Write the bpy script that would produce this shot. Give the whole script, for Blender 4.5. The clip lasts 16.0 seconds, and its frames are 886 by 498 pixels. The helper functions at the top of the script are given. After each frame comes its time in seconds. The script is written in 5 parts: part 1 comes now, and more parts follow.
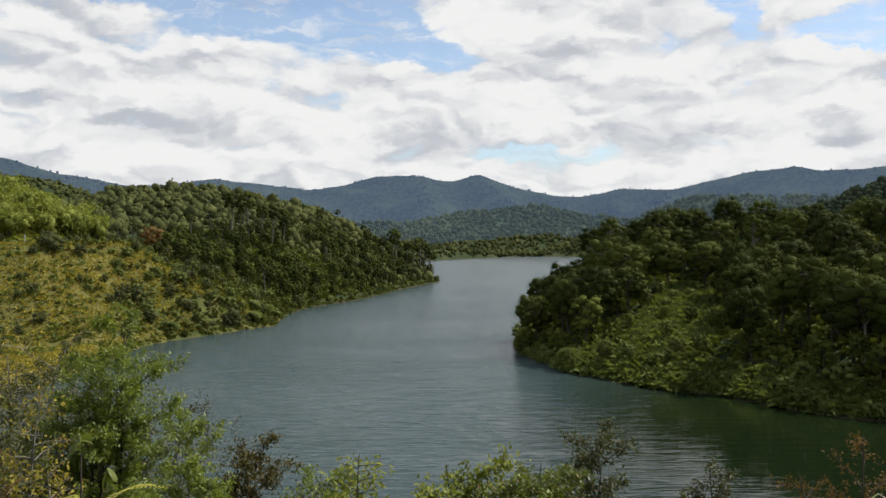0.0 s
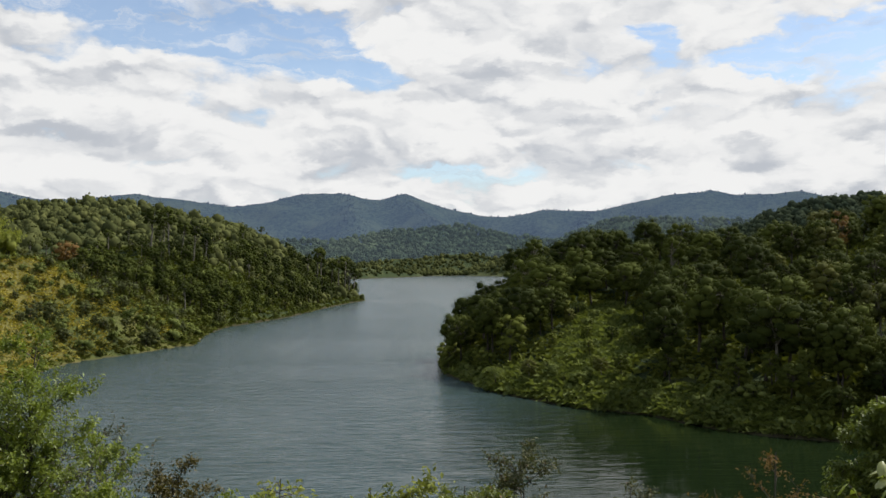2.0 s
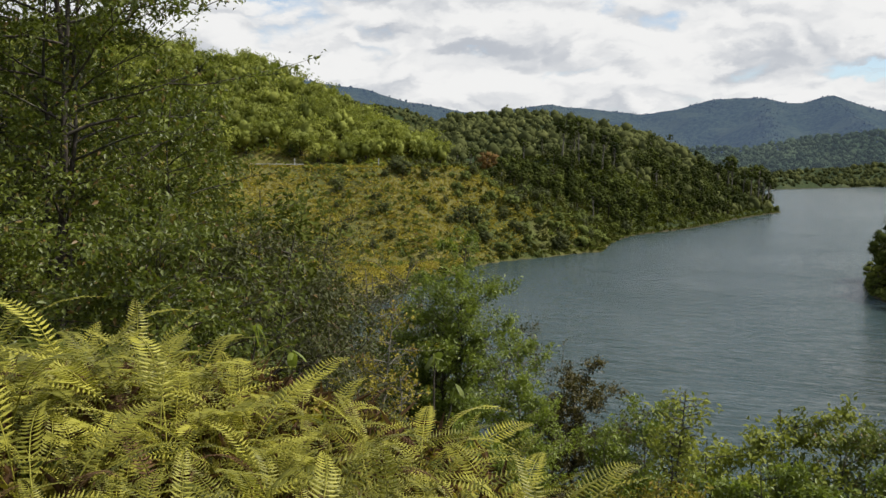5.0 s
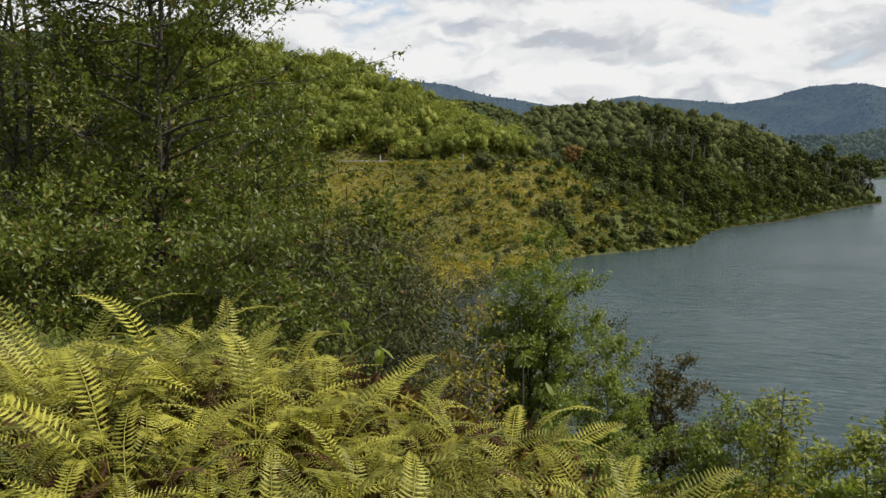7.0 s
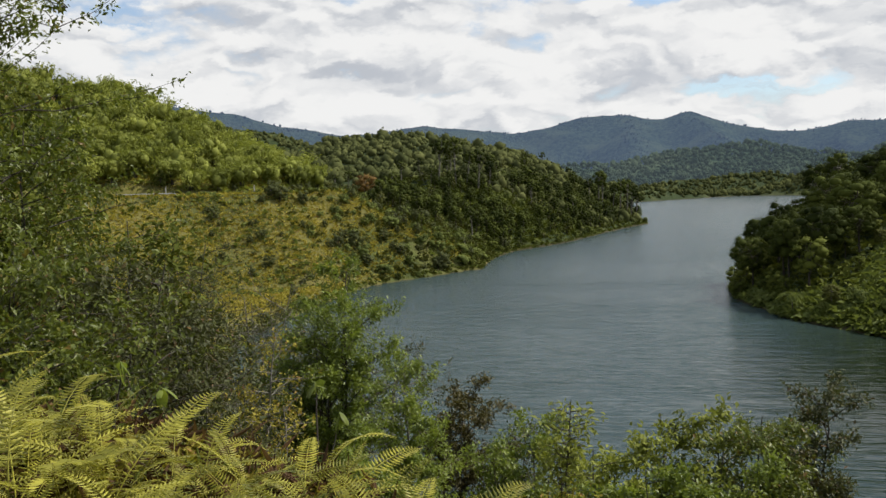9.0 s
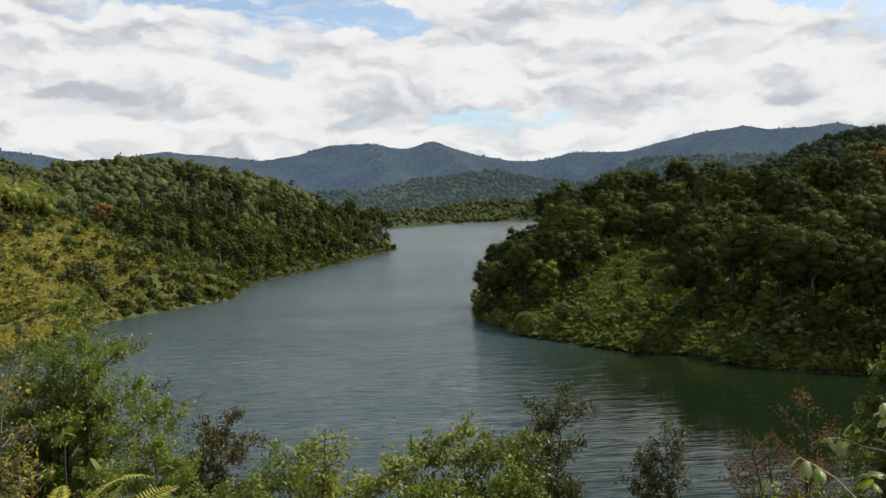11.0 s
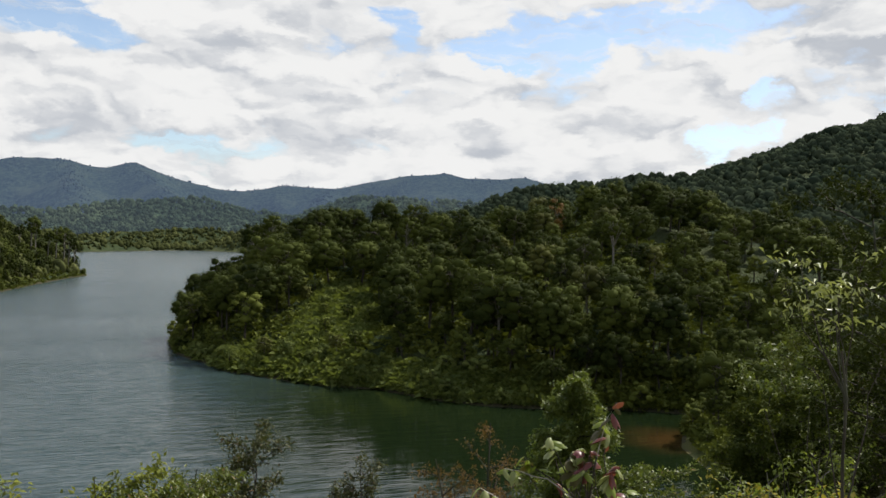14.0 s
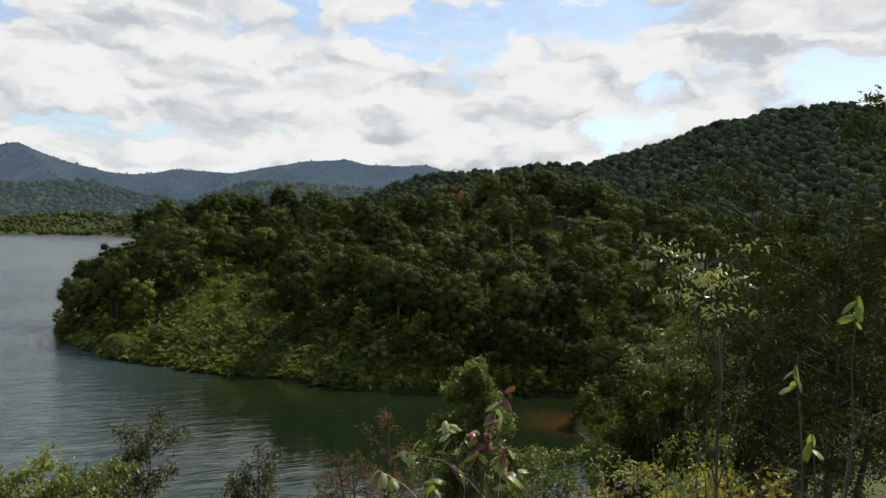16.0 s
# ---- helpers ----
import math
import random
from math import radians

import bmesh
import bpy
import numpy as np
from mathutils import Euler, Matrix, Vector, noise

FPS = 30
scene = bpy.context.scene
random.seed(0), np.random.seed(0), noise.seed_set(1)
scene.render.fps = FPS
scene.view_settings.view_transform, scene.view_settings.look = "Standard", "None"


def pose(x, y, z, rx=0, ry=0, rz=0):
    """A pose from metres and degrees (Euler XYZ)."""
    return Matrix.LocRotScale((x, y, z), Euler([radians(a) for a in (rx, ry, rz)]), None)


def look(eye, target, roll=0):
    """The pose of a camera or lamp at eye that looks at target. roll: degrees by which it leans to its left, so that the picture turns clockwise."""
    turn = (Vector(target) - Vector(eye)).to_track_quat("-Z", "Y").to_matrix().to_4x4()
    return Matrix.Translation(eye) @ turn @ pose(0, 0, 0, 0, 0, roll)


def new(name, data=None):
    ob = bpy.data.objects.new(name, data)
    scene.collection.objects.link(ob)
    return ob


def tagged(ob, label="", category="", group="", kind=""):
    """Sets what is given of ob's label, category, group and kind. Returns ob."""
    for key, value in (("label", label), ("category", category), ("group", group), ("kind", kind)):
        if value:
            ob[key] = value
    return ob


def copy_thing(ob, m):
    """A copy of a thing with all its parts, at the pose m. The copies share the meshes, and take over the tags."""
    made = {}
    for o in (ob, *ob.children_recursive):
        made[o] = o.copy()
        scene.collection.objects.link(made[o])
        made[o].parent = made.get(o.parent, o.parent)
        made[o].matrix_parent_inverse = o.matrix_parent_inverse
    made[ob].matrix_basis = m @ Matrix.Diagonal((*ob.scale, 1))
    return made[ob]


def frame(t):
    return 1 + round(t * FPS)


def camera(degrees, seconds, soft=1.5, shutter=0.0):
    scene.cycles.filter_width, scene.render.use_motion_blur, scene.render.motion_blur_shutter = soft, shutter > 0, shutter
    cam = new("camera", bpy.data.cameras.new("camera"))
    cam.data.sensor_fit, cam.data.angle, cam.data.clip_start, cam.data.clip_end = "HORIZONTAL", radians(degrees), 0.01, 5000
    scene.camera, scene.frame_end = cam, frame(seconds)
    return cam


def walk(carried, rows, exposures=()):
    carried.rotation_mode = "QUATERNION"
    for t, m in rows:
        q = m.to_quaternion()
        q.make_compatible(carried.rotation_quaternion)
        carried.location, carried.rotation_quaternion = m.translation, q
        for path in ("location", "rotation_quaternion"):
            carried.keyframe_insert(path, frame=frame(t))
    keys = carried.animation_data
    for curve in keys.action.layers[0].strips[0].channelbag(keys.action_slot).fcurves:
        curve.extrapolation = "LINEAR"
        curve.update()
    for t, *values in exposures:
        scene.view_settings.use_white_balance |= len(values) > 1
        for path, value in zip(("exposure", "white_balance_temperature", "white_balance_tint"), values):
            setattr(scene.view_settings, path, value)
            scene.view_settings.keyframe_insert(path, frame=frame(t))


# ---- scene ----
# Camera: stands on a roadside bank 25 m over a lake and turns where it is
PATH = [
    (0.0, 0.000, 0.000, 25.000, 89.467, 0.378, 0.000),
    (0.5, 0.002, 0.012, 25.008, 89.758, 0.171, 0.464),
    (1.0, 0.012, -0.013, 25.038, 90.074, -0.061, -0.321),
    (1.5, -0.008, -0.005, 25.046, 90.457, -0.397, -2.533),
    (2.0, 0.001, 0.012, 25.040, 90.712, -0.121, -4.943),
    (2.5, -0.024, 0.029, 25.019, 90.040, 0.033, -3.650),
    (3.0, -0.039, 0.010, 25.057, 87.486, -0.414, 1.799),
    (3.5, -0.037, -0.024, 25.061, 84.720, -0.229, 8.165),
    (4.0, -0.047, -0.019, 25.059, 83.812, 0.427, 14.524),
    (4.5, 0.002, -0.136, 25.095, 83.870, 0.160, 18.398),
    (5.0, -0.033, -0.107, 25.090, 84.551, -0.252, 21.649),
    (5.2, -0.029, -0.114, 25.098, 84.727, -0.245, 23.647),
    (7.3, -0.094, -0.001, 25.076, 84.220, 0.702, 27.250),
    (7.5, -0.086, 0.004, 25.072, 84.511, 1.108, 26.194),
    (8.0, -0.082, 0.018, 25.070, 84.980, 1.608, 23.216),
    (8.5, -0.067, 0.015, 25.071, 85.316, 1.597, 19.924),
    (9.0, -0.075, 0.071, 25.056, 85.920, 1.676, 13.575),
    (9.5, -0.056, 0.057, 25.062, 86.137, 1.882, 8.521),
    (9.7, -0.003, -0.040, 25.095, 86.249, 2.351, 6.632),
    (11.8, -0.086, -0.355, 25.176, 87.962, 0.243, -7.559),
    (12.0, -0.100, -0.390, 25.192, 88.128, -0.067, -8.745),
    (12.5, -0.094, -0.425, 25.200, 88.565, -0.072, -12.318),
    (13.0, -0.092, -0.421, 25.201, 88.583, -0.503, -16.137),
    (13.5, -0.074, -0.418, 25.194, 89.056, -0.592, -18.746),
    (14.0, -0.097, -0.448, 25.201, 89.424, -1.492, -22.229),
    (14.5, -0.113, -0.493, 25.209, 89.037, -2.138, -24.343),
    (15.0, -0.131, -0.525, 25.219, 89.208, -2.299, -26.563),
    (15.5, -0.134, -0.549, 25.224, 89.157, -2.113, -27.844),
    (16.0, -0.154, -0.575, 25.224, 88.739, -1.919, -28.866),
]
cam = camera(54.5, 16.0, soft=1.5)
walk(cam, [(t, pose(x, y, z, rx, ry, rz)) for t, x, y, z, rx, ry, rz in PATH])

# ---- world and sun ----
SUN_AZ, SUN_EL = 68.0, 52.0
GAPS = [  # breaks in the cloud cover: azimuth, elevation, half widths, depth
    (-10.0, 14.6, 9.5, 1.9, 1.1), (-1.0, 12.4, 4.4, 1.3, 0.9), (18.4, 14.2, 1.5, 1.5, 0.9), (25.4, 12.6, 2.6, 0.9, 1.0), (5.3, 5.7, 2.4, 0.45, 0.65),
    (30.0, 12.8, 2.2, 2.4, 1.1), (35.0, 14.2, 3.4, 1.3, 1.0), (25.6, 11.4, 1.6, 0.6, 0.7), (39.0, 6.9, 1.6, 1.4, 1.0), (42.3, 9.6, 1.4, 0.9, 0.8),
    (43.0, 7.2, 2.6, 0.6, 0.6), (54.0, 9.8, 3.6, 1.2, 1.1), (-21.0, 15.6, 4.0, 0.8, 0.7),
    (-60, 30, 14, 6, 0.8), (80, 25, 12, 6, 0.9), (10, 38, 18, 7, 0.7), (150, 40, 20, 8, 0.8),
]


class Nodes:
    """Short writing for a node tree."""

    def __init__(self, tree):
        self.tree = tree
        self.n, self.l = tree.nodes, tree.links

    def put(self, kind, **kw):
        node = self.n.new(kind)
        ins = kw.pop("ins", {})
        for k, v in kw.items():
            setattr(node, k, v)
        for k, v in ins.items():
            self.join(v, node.inputs[k])
        return node

    def join(self, v, socket):
        if isinstance(v, bpy.types.NodeSocket):
            self.l.new(v, socket)
        else:
            socket.default_value = v

    def math(self, op, a, b=0.0, c=0.0, clamp=False):
        return self.put("ShaderNodeMath", operation=op, use_clamp=clamp, ins={0: a, 1: b, 2: c}).outputs[0]

    def vmath(self, op, a, b=(0, 0, 0)):
        return self.put("ShaderNodeVectorMath", operation=op, ins={0: a, 1: b}).outputs[0]

    def noise(self, vec, scale, detail=4.0, rough=0.5, distortion=0.0, dims="3D"):
        return self.put("ShaderNodeTexNoise", noise_dimensions=dims,
                        ins={"Vector": vec, "Scale": scale, "Detail": detail, "Roughness": rough, "Distortion": distortion}).outputs["Fac"]

    def ramp(self, fac, lo, hi):
        return self.put("ShaderNodeMapRange", interpolation_type="SMOOTHSTEP", ins={0: fac, 1: lo, 2: hi, 3: 0.0, 4: 1.0}).outputs[0]

    def mix(self, fac, a, b, blend="MIX"):
        node = self.put("ShaderNodeMix", data_type="RGBA", blend_type=blend)
        self.join(fac, node.inputs[0]), self.join(a, node.inputs[6]), self.join(b, node.inputs[7])
        return node.outputs[2]


def build_world():
    world = bpy.data.worlds.new("sky")
    world.use_nodes = True
    scene.world = world
    world.node_tree.nodes.clear()
    g = Nodes(world.node_tree)
    d = g.put("ShaderNodeTexCoord").outputs["Generated"]
    sep = g.put("ShaderNodeSeparateXYZ", ins={0: d}).outputs
    az = g.math("MULTIPLY", g.math("ARCTAN2", sep[0], sep[1]), 57.2958)
    el = g.math("MULTIPLY", g.math("ARCSINE", sep[2]), 57.2958)
    p = g.vmath("MULTIPLY", d, (1.0, 1.0, 2.0))
    bent = g.put("ShaderNodeTexNoise", ins={"Vector": p, "Scale": 3.0, "Detail": 3.0}).outputs["Color"]
    p = g.vmath("ADD", p, g.vmath("MULTIPLY", g.vmath("SUBTRACT", bent, (0.5, 0.5, 0.5)), (0.06, 0.06, 0.03)))
    sunward = (0.035, 0.0, 0.07)
    puff = g.noise(p, 4.2, 9.0, 0.53)
    puff2 = g.noise(g.vmath("ADD", p, sunward), 4.2, 9.0, 0.53)
    lump = g.noise(g.vmath("ADD", p, (1.3, 2.2, 5)), 13.0, 7.0, 0.6)
    wob = g.put("ShaderNodeSeparateXYZ", ins={0: g.put("ShaderNodeTexNoise", ins={"Vector": p, "Scale": 9.0, "Detail": 6.0, "Roughness": 0.6}).outputs["Color"]}).outputs
    az = g.math("ADD", az, g.math("MULTIPLY", g.math("SUBTRACT", wob[0], 0.5), 9.0))
    el = g.math("ADD", el, g.math("MULTIPLY", g.math("SUBTRACT", wob[1], 0.5), 4.5))
    hole = 0.0
    for a, e, wa, we, deep in GAPS:
        da = g.math("DIVIDE", g.math("SUBTRACT", az, a), wa)
        de = g.math("DIVIDE", g.math("SUBTRACT", el, e), we)
        r = g.math("ADD", g.math("MULTIPLY", da, da), g.math("MULTIPLY", de, de))
        hole = g.math("ADD", hole, g.math("MULTIPLY", g.math("POWER", 2.71828, g.math("MULTIPLY", r, -1.0)), deep))
    cover = g.math("ADD", g.math("MULTIPLY", g.math("SUBTRACT", puff, 0.5), 2.2), 0.70)
    cover = g.math("ADD", cover, g.math("MULTIPLY", g.math("SUBTRACT", lump, 0.5), 1.1))
    cover = g.math("SUBTRACT", cover, g.math("MULTIPLY", hole, 1.15))
    cover = g.math("SUBTRACT", cover, g.math("MULTIPLY", g.ramp(el, 16.0, 36.0), 0.8))
    rows_at = g.put("ShaderNodeCombineXYZ", ins={0: g.math("DIVIDE", az, 8.5), 1: g.math("DIVIDE", el, 3.4), 2: 0.0}).outputs[0]
    drift = g.put("ShaderNodeTexNoise", noise_dimensions="2D", ins={"Vector": rows_at, "Scale": 1.6, "Detail": 5.0, "Roughness": 0.55}).outputs["Color"]
    rows_at = g.vmath("ADD", rows_at, g.vmath("MULTIPLY", g.vmath("SUBTRACT", drift, (0.5, 0.5, 0.5)), (0.30, 0.32, 0.0)))

    def billow(at):
        total = 0.0
        for scale, weight in ((1.0, 0.50), (2.3, 0.32), (5.0, 0.16)):
            cell = g.put("ShaderNodeTexVoronoi", voronoi_dimensions="2D", feature="SMOOTH_F1", ins={"Vector": at, "Scale": scale, "Smoothness": 0.7}).outputs["Distance"]
            total = g.math("ADD", total, g.math("MULTIPLY", g.math("SUBTRACT", 1.0, cell), weight))
        return total

    heap = billow(rows_at)
    heap2 = billow(g.vmath("ADD", rows_at, (0.07, 0.22, 0.0)))
    cover = g.math("ADD", cover, g.math("MULTIPLY", g.math("SUBTRACT", heap, 0.6), 1.7))
    wisp = g.noise(g.vmath("MULTIPLY", rows_at, (0.8, 2.4, 1.0)), 2.2, 6.0, 0.6)
    mask = g.math("MAXIMUM", g.ramp(cover, -0.10, 0.40), g.math("ADD", 0.10, g.math("MULTIPLY", g.ramp(wisp, 0.45, 0.72), 0.55)))
    bases = g.noise(g.vmath("ADD", g.vmath("MULTIPLY", rows_at, (0.75, 1.1, 1.0)), (4.3, 1.9, 0)), 1.5, 2.0, 0.45)
    lit = g.math("ADD", g.math("MULTIPLY", g.math("SUBTRACT", puff, puff2), 0.9), g.math("MULTIPLY", g.math("SUBTRACT", bases, 0.5), 1.15))
    lit = g.math("ADD", lit, g.math("MULTIPLY", g.math("SUBTRACT", heap, heap2), 1.55))
    lit = g.math("ADD", lit, g.math("MULTIPLY", g.math("SUBTRACT", lump, 0.5), 0.30))
    shade = g.ramp(lit, -0.60, 0.26)
    white = g.mix(shade, (0.52, 0.55, 0.60, 1), (0.90, 0.90, 0.895, 1))
    sky = g.put("ShaderNodeTexSky", sky_type="NISHITA", sun_disc=False, sun_elevation=radians(SUN_EL), sun_rotation=radians(SUN_AZ),
                altitude=200.0, air_density=1.0, dust_density=1.0, ozone_density=1.5)
    a = g.put("ShaderNodeBackground", ins={0: sky.outputs[0], 1: 0.15})
    b = g.put("ShaderNodeBackground", ins={0: white, 1: 0.98})
    m = g.put("ShaderNodeMixShader", ins={0: mask, 1: a.outputs[0], 2: b.outputs[0]})
    g.put("ShaderNodeOutputWorld", ins={0: m.outputs[0]})


build_world()
sun_data = bpy.data.lights.new("sun", "SUN")
sun_data.energy, sun_data.angle, sun_data.color = 4.8, radians(0.6), (1.0, 0.95, 0.86)
sun = new("sun", sun_data)
to_sun = Vector((math.sin(radians(SUN_AZ)) * math.cos(radians(SUN_EL)), math.cos(radians(SUN_AZ)) * math.cos(radians(SUN_EL)), math.sin(radians(SUN_EL))))
sun.matrix_world = look(to_sun * 300, (0, 0, 0))

# ---- materials ----
def material(name):
    mat = bpy.data.materials.new(name)
    mat.use_nodes = True
    mat.node_tree.nodes.clear()
    return mat, Nodes(mat.node_tree)


def leaf_material(name, dark, light, tip=None, translucent=0.25, rough=0.7, patch=0.25, gloss=0.12, own=0.35, single=0.45):
    """Foliage: each tree, each leaf and each patch of ground a little different."""
    mat, g = material(name)
    ob = g.put("ShaderNodeObjectInfo").outputs["Random"]
    leaf = g.put("ShaderNodeNewGeometry").outputs["Random Per Island"]
    where = g.put("ShaderNodeNewGeometry").outputs["Position"]
    spot = g.noise(where, patch, 3.0, 0.55)
    f = g.math("ADD", g.math("MULTIPLY", ob, own), g.math("ADD", g.math("MULTIPLY", leaf, single), g.math("MULTIPLY", g.math("SUBTRACT", spot, 0.4), 1.0)), clamp=True)
    col = g.mix(f, (*dark, 1), (*light, 1))
    if tip:
        col = g.mix(g.ramp(leaf, 0.90, 0.98), col, (*tip, 1))
    bs = g.put("ShaderNodeBsdfPrincipled", ins={"Base Color": col, "Roughness": rough, "Specular IOR Level": gloss})
    tr = g.put("ShaderNodeBsdfTranslucent", ins={0: g.mix(0.6, col, (light[0] * 1.3, light[1] * 1.4, light[2] * 0.6, 1))})
    m = g.put("ShaderNodeMixShader", ins={0: translucent, 1: bs.outputs[0], 2: tr.outputs[0]})
    g.put("ShaderNodeOutputMaterial", ins={0: m.outputs[0]})
    return mat


def bark_material(name, dark, light):
    mat, g = material(name)
    where = g.put("ShaderNodeTexCoord").outputs["Object"]
    stretched = g.vmath("MULTIPLY", where, (9.0, 9.0, 1.6))
    f = g.noise(stretched, 1.0, 6.0, 0.65)
    spots = g.ramp(g.noise(where, 2.3, 3.0, 0.5), 0.5, 0.68)
    col = g.mix(g.ramp(f, 0.3, 0.7), (*dark, 1), (*light, 1))
    col = g.mix(g.math("MULTIPLY", spots, 0.4), col, (0.10, 0.12, 0.07, 1))
    bump = g.put("ShaderNodeBump", ins={"Height": f, "Strength": 0.6, "Distance": 0.02})
    bs = g.put("ShaderNodeBsdfPrincipled", ins={"Base Color": col, "Roughness": 0.85, "Normal": bump.outputs[0]})
    g.put("ShaderNodeOutputMaterial", ins={0: bs.outputs[0]})
    return mat


def ground_material():
    mat, g = material("undergrowth_and_soil")
    where = g.put("ShaderNodeNewGeometry").outputs["Position"]
    z = g.put("ShaderNodeSeparateXYZ", ins={0: where}).outputs[2]
    big = g.noise(where, 0.02, 5.0, 0.6)
    mid = g.noise(where, 0.25, 6.0, 0.65)
    fine = g.noise(where, 3.0, 5.0, 0.7)
    green = g.mix(g.ramp(mid, 0.35, 0.65), (0.030, 0.048, 0.014, 1), (0.075, 0.095, 0.022, 1))
    green = g.mix(g.ramp(big, 0.35, 0.6), green, (0.15, 0.135, 0.036, 1))
    soil = g.mix(fine, (0.045, 0.034, 0.020, 1), (0.11, 0.078, 0.042, 1))
    bare = g.math("MULTIPLY", g.ramp(fine, 0.52, 0.66), 0.5)
    shore = g.math("SUBTRACT", 1.0, g.ramp(g.math("ADD", z, g.math("MULTIPLY", g.math("SUBTRACT", mid, 0.5), -1.2)), 0.0, 0.22))
    shore = g.math("MULTIPLY", shore, 0.55)
    col = g.mix(g.math("MAXIMUM", bare, shore), green, soil)
    bump = g.put("ShaderNodeBump", ins={"Height": g.math("ADD", fine, mid), "Strength": 0.7, "Distance": 0.3})
    bs = g.put("ShaderNodeBsdfPrincipled", ins={"Base Color": col, "Roughness": 0.95, "Specular IOR Level": 0.2, "Normal": bump.outputs[0]})
    g.put("ShaderNodeOutputMaterial", ins={0: bs.outputs[0]})
    return mat


def water_material():
    mat, g = material("lake_water")
    where = g.put("ShaderNodeNewGeometry").outputs["Position"]
    turn = g.put("ShaderNodeMapping", ins={0: where, "Rotation": (0, 0, radians(8)), "Scale": (0.16, 1.0, 1.0)}).outputs[0]
    swell = g.noise(turn, 0.55, 2.0, 0.45, 0.4)
    ripple = g.math("SUBTRACT", 1.0, g.math("ABSOLUTE", g.math("SUBTRACT", g.math("MULTIPLY", g.noise(turn, 1.15, 2.0, 0.5, 0.5), 2.0), 1.0)))
    gust = g.ramp(g.noise(g.vmath("MULTIPLY", where, (0.5, 1.0, 1.0)), 0.022, 3.0, 0.55), 0.35, 0.65)
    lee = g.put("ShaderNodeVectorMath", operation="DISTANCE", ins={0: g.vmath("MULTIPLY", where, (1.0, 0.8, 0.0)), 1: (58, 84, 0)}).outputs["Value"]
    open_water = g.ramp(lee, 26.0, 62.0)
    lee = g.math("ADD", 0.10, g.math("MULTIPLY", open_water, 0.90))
    high = g.math("MULTIPLY", g.math("ADD", swell, g.math("MULTIPLY", ripple, 0.45)), g.math("ADD", 0.6, g.math("MULTIPLY", gust, 0.5)))
    high = g.math("MULTIPLY", high, lee)
    y = g.put("ShaderNodeSeparateXYZ", ins={0: where}).outputs[1]
    high = g.math("MULTIPLY", high, g.math("SUBTRACT", 1.0, g.math("MULTIPLY", g.ramp(y, 140.0, 620.0), 0.25)))
    bump = g.put("ShaderNodeBump", ins={"Height": high, "Strength": 1.0, "Distance": 0.52})
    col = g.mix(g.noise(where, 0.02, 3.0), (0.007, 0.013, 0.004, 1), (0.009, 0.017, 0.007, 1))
    # base colour painted paler in open water for reflected sky, left dark near the peninsula
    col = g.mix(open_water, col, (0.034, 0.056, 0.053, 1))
    spit = g.put("ShaderNodeVectorMath", operation="DISTANCE", ins={0: where, 1: (71, 91, 0)}).outputs["Value"]
    col = g.mix(g.math("SUBTRACT", 1.0, g.ramp(g.math("ADD", spit, g.math("MULTIPLY", swell, 6.0)), 4.0, 13.0)), col, (0.050, 0.028, 0.009, 1))
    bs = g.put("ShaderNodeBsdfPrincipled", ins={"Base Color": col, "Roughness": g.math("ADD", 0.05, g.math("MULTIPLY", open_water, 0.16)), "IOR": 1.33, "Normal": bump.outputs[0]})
    g.put("ShaderNodeOutputMaterial", ins={0: bs.outputs[0]})
    return mat


def plain_material(name, a, b, scale=6.0, rough=0.7, metal=0.0):
    mat, g = material(name)
    where = g.put("ShaderNodeTexCoord").outputs["Object"]
    f = g.noise(where, scale, 5.0, 0.6)
    bump = g.put("ShaderNodeBump", ins={"Height": f, "Strength": 0.3, "Distance": 0.01})
    bs = g.put("ShaderNodeBsdfPrincipled", ins={"Base Color": g.mix(f, (*a, 1), (*b, 1)), "Roughness": rough, "Metallic": metal, "Normal": bump.outputs[0]})
    g.put("ShaderNodeOutputMaterial", ins={0: bs.outputs[0]})
    return mat


def forest_floor_material():
    mat, g = material("forest_floor")
    where = g.put("ShaderNodeNewGeometry").outputs["Position"]
    f = g.noise(where, 0.5, 6.0, 0.7)
    big = g.noise(where, 0.03, 4.0, 0.6)
    z = g.put("ShaderNodeSeparateXYZ", ins={0: where}).outputs[2]
    shore = g.math("SUBTRACT", 1.0, g.ramp(g.math("ADD", z, g.math("MULTIPLY", big, -0.6)), 0.1, 0.5))
    col = g.mix(g.ramp(f, 0.35, 0.65), (0.016, 0.028, 0.010, 1), (0.05, 0.07, 0.022, 1))
    col = g.mix(g.math("MULTIPLY", g.ramp(big, 0.48, 0.6), 0.5), col, (0.085, 0.095, 0.032, 1))
    col = g.mix(g.math("MULTIPLY", shore, 0.7), col, (0.07, 0.055, 0.03, 1))
    bump = g.put("ShaderNodeBump", ins={"Height": f, "Strength": 1.0, "Distance": 1.5})
    bs = g.put("ShaderNodeBsdfPrincipled", ins={"Base Color": col, "Roughness": 0.95, "Specular IOR Level": 0.15, "Normal": bump.outputs[0]})
    g.put("ShaderNodeOutputMaterial", ins={0: bs.outputs[0]})
    return mat


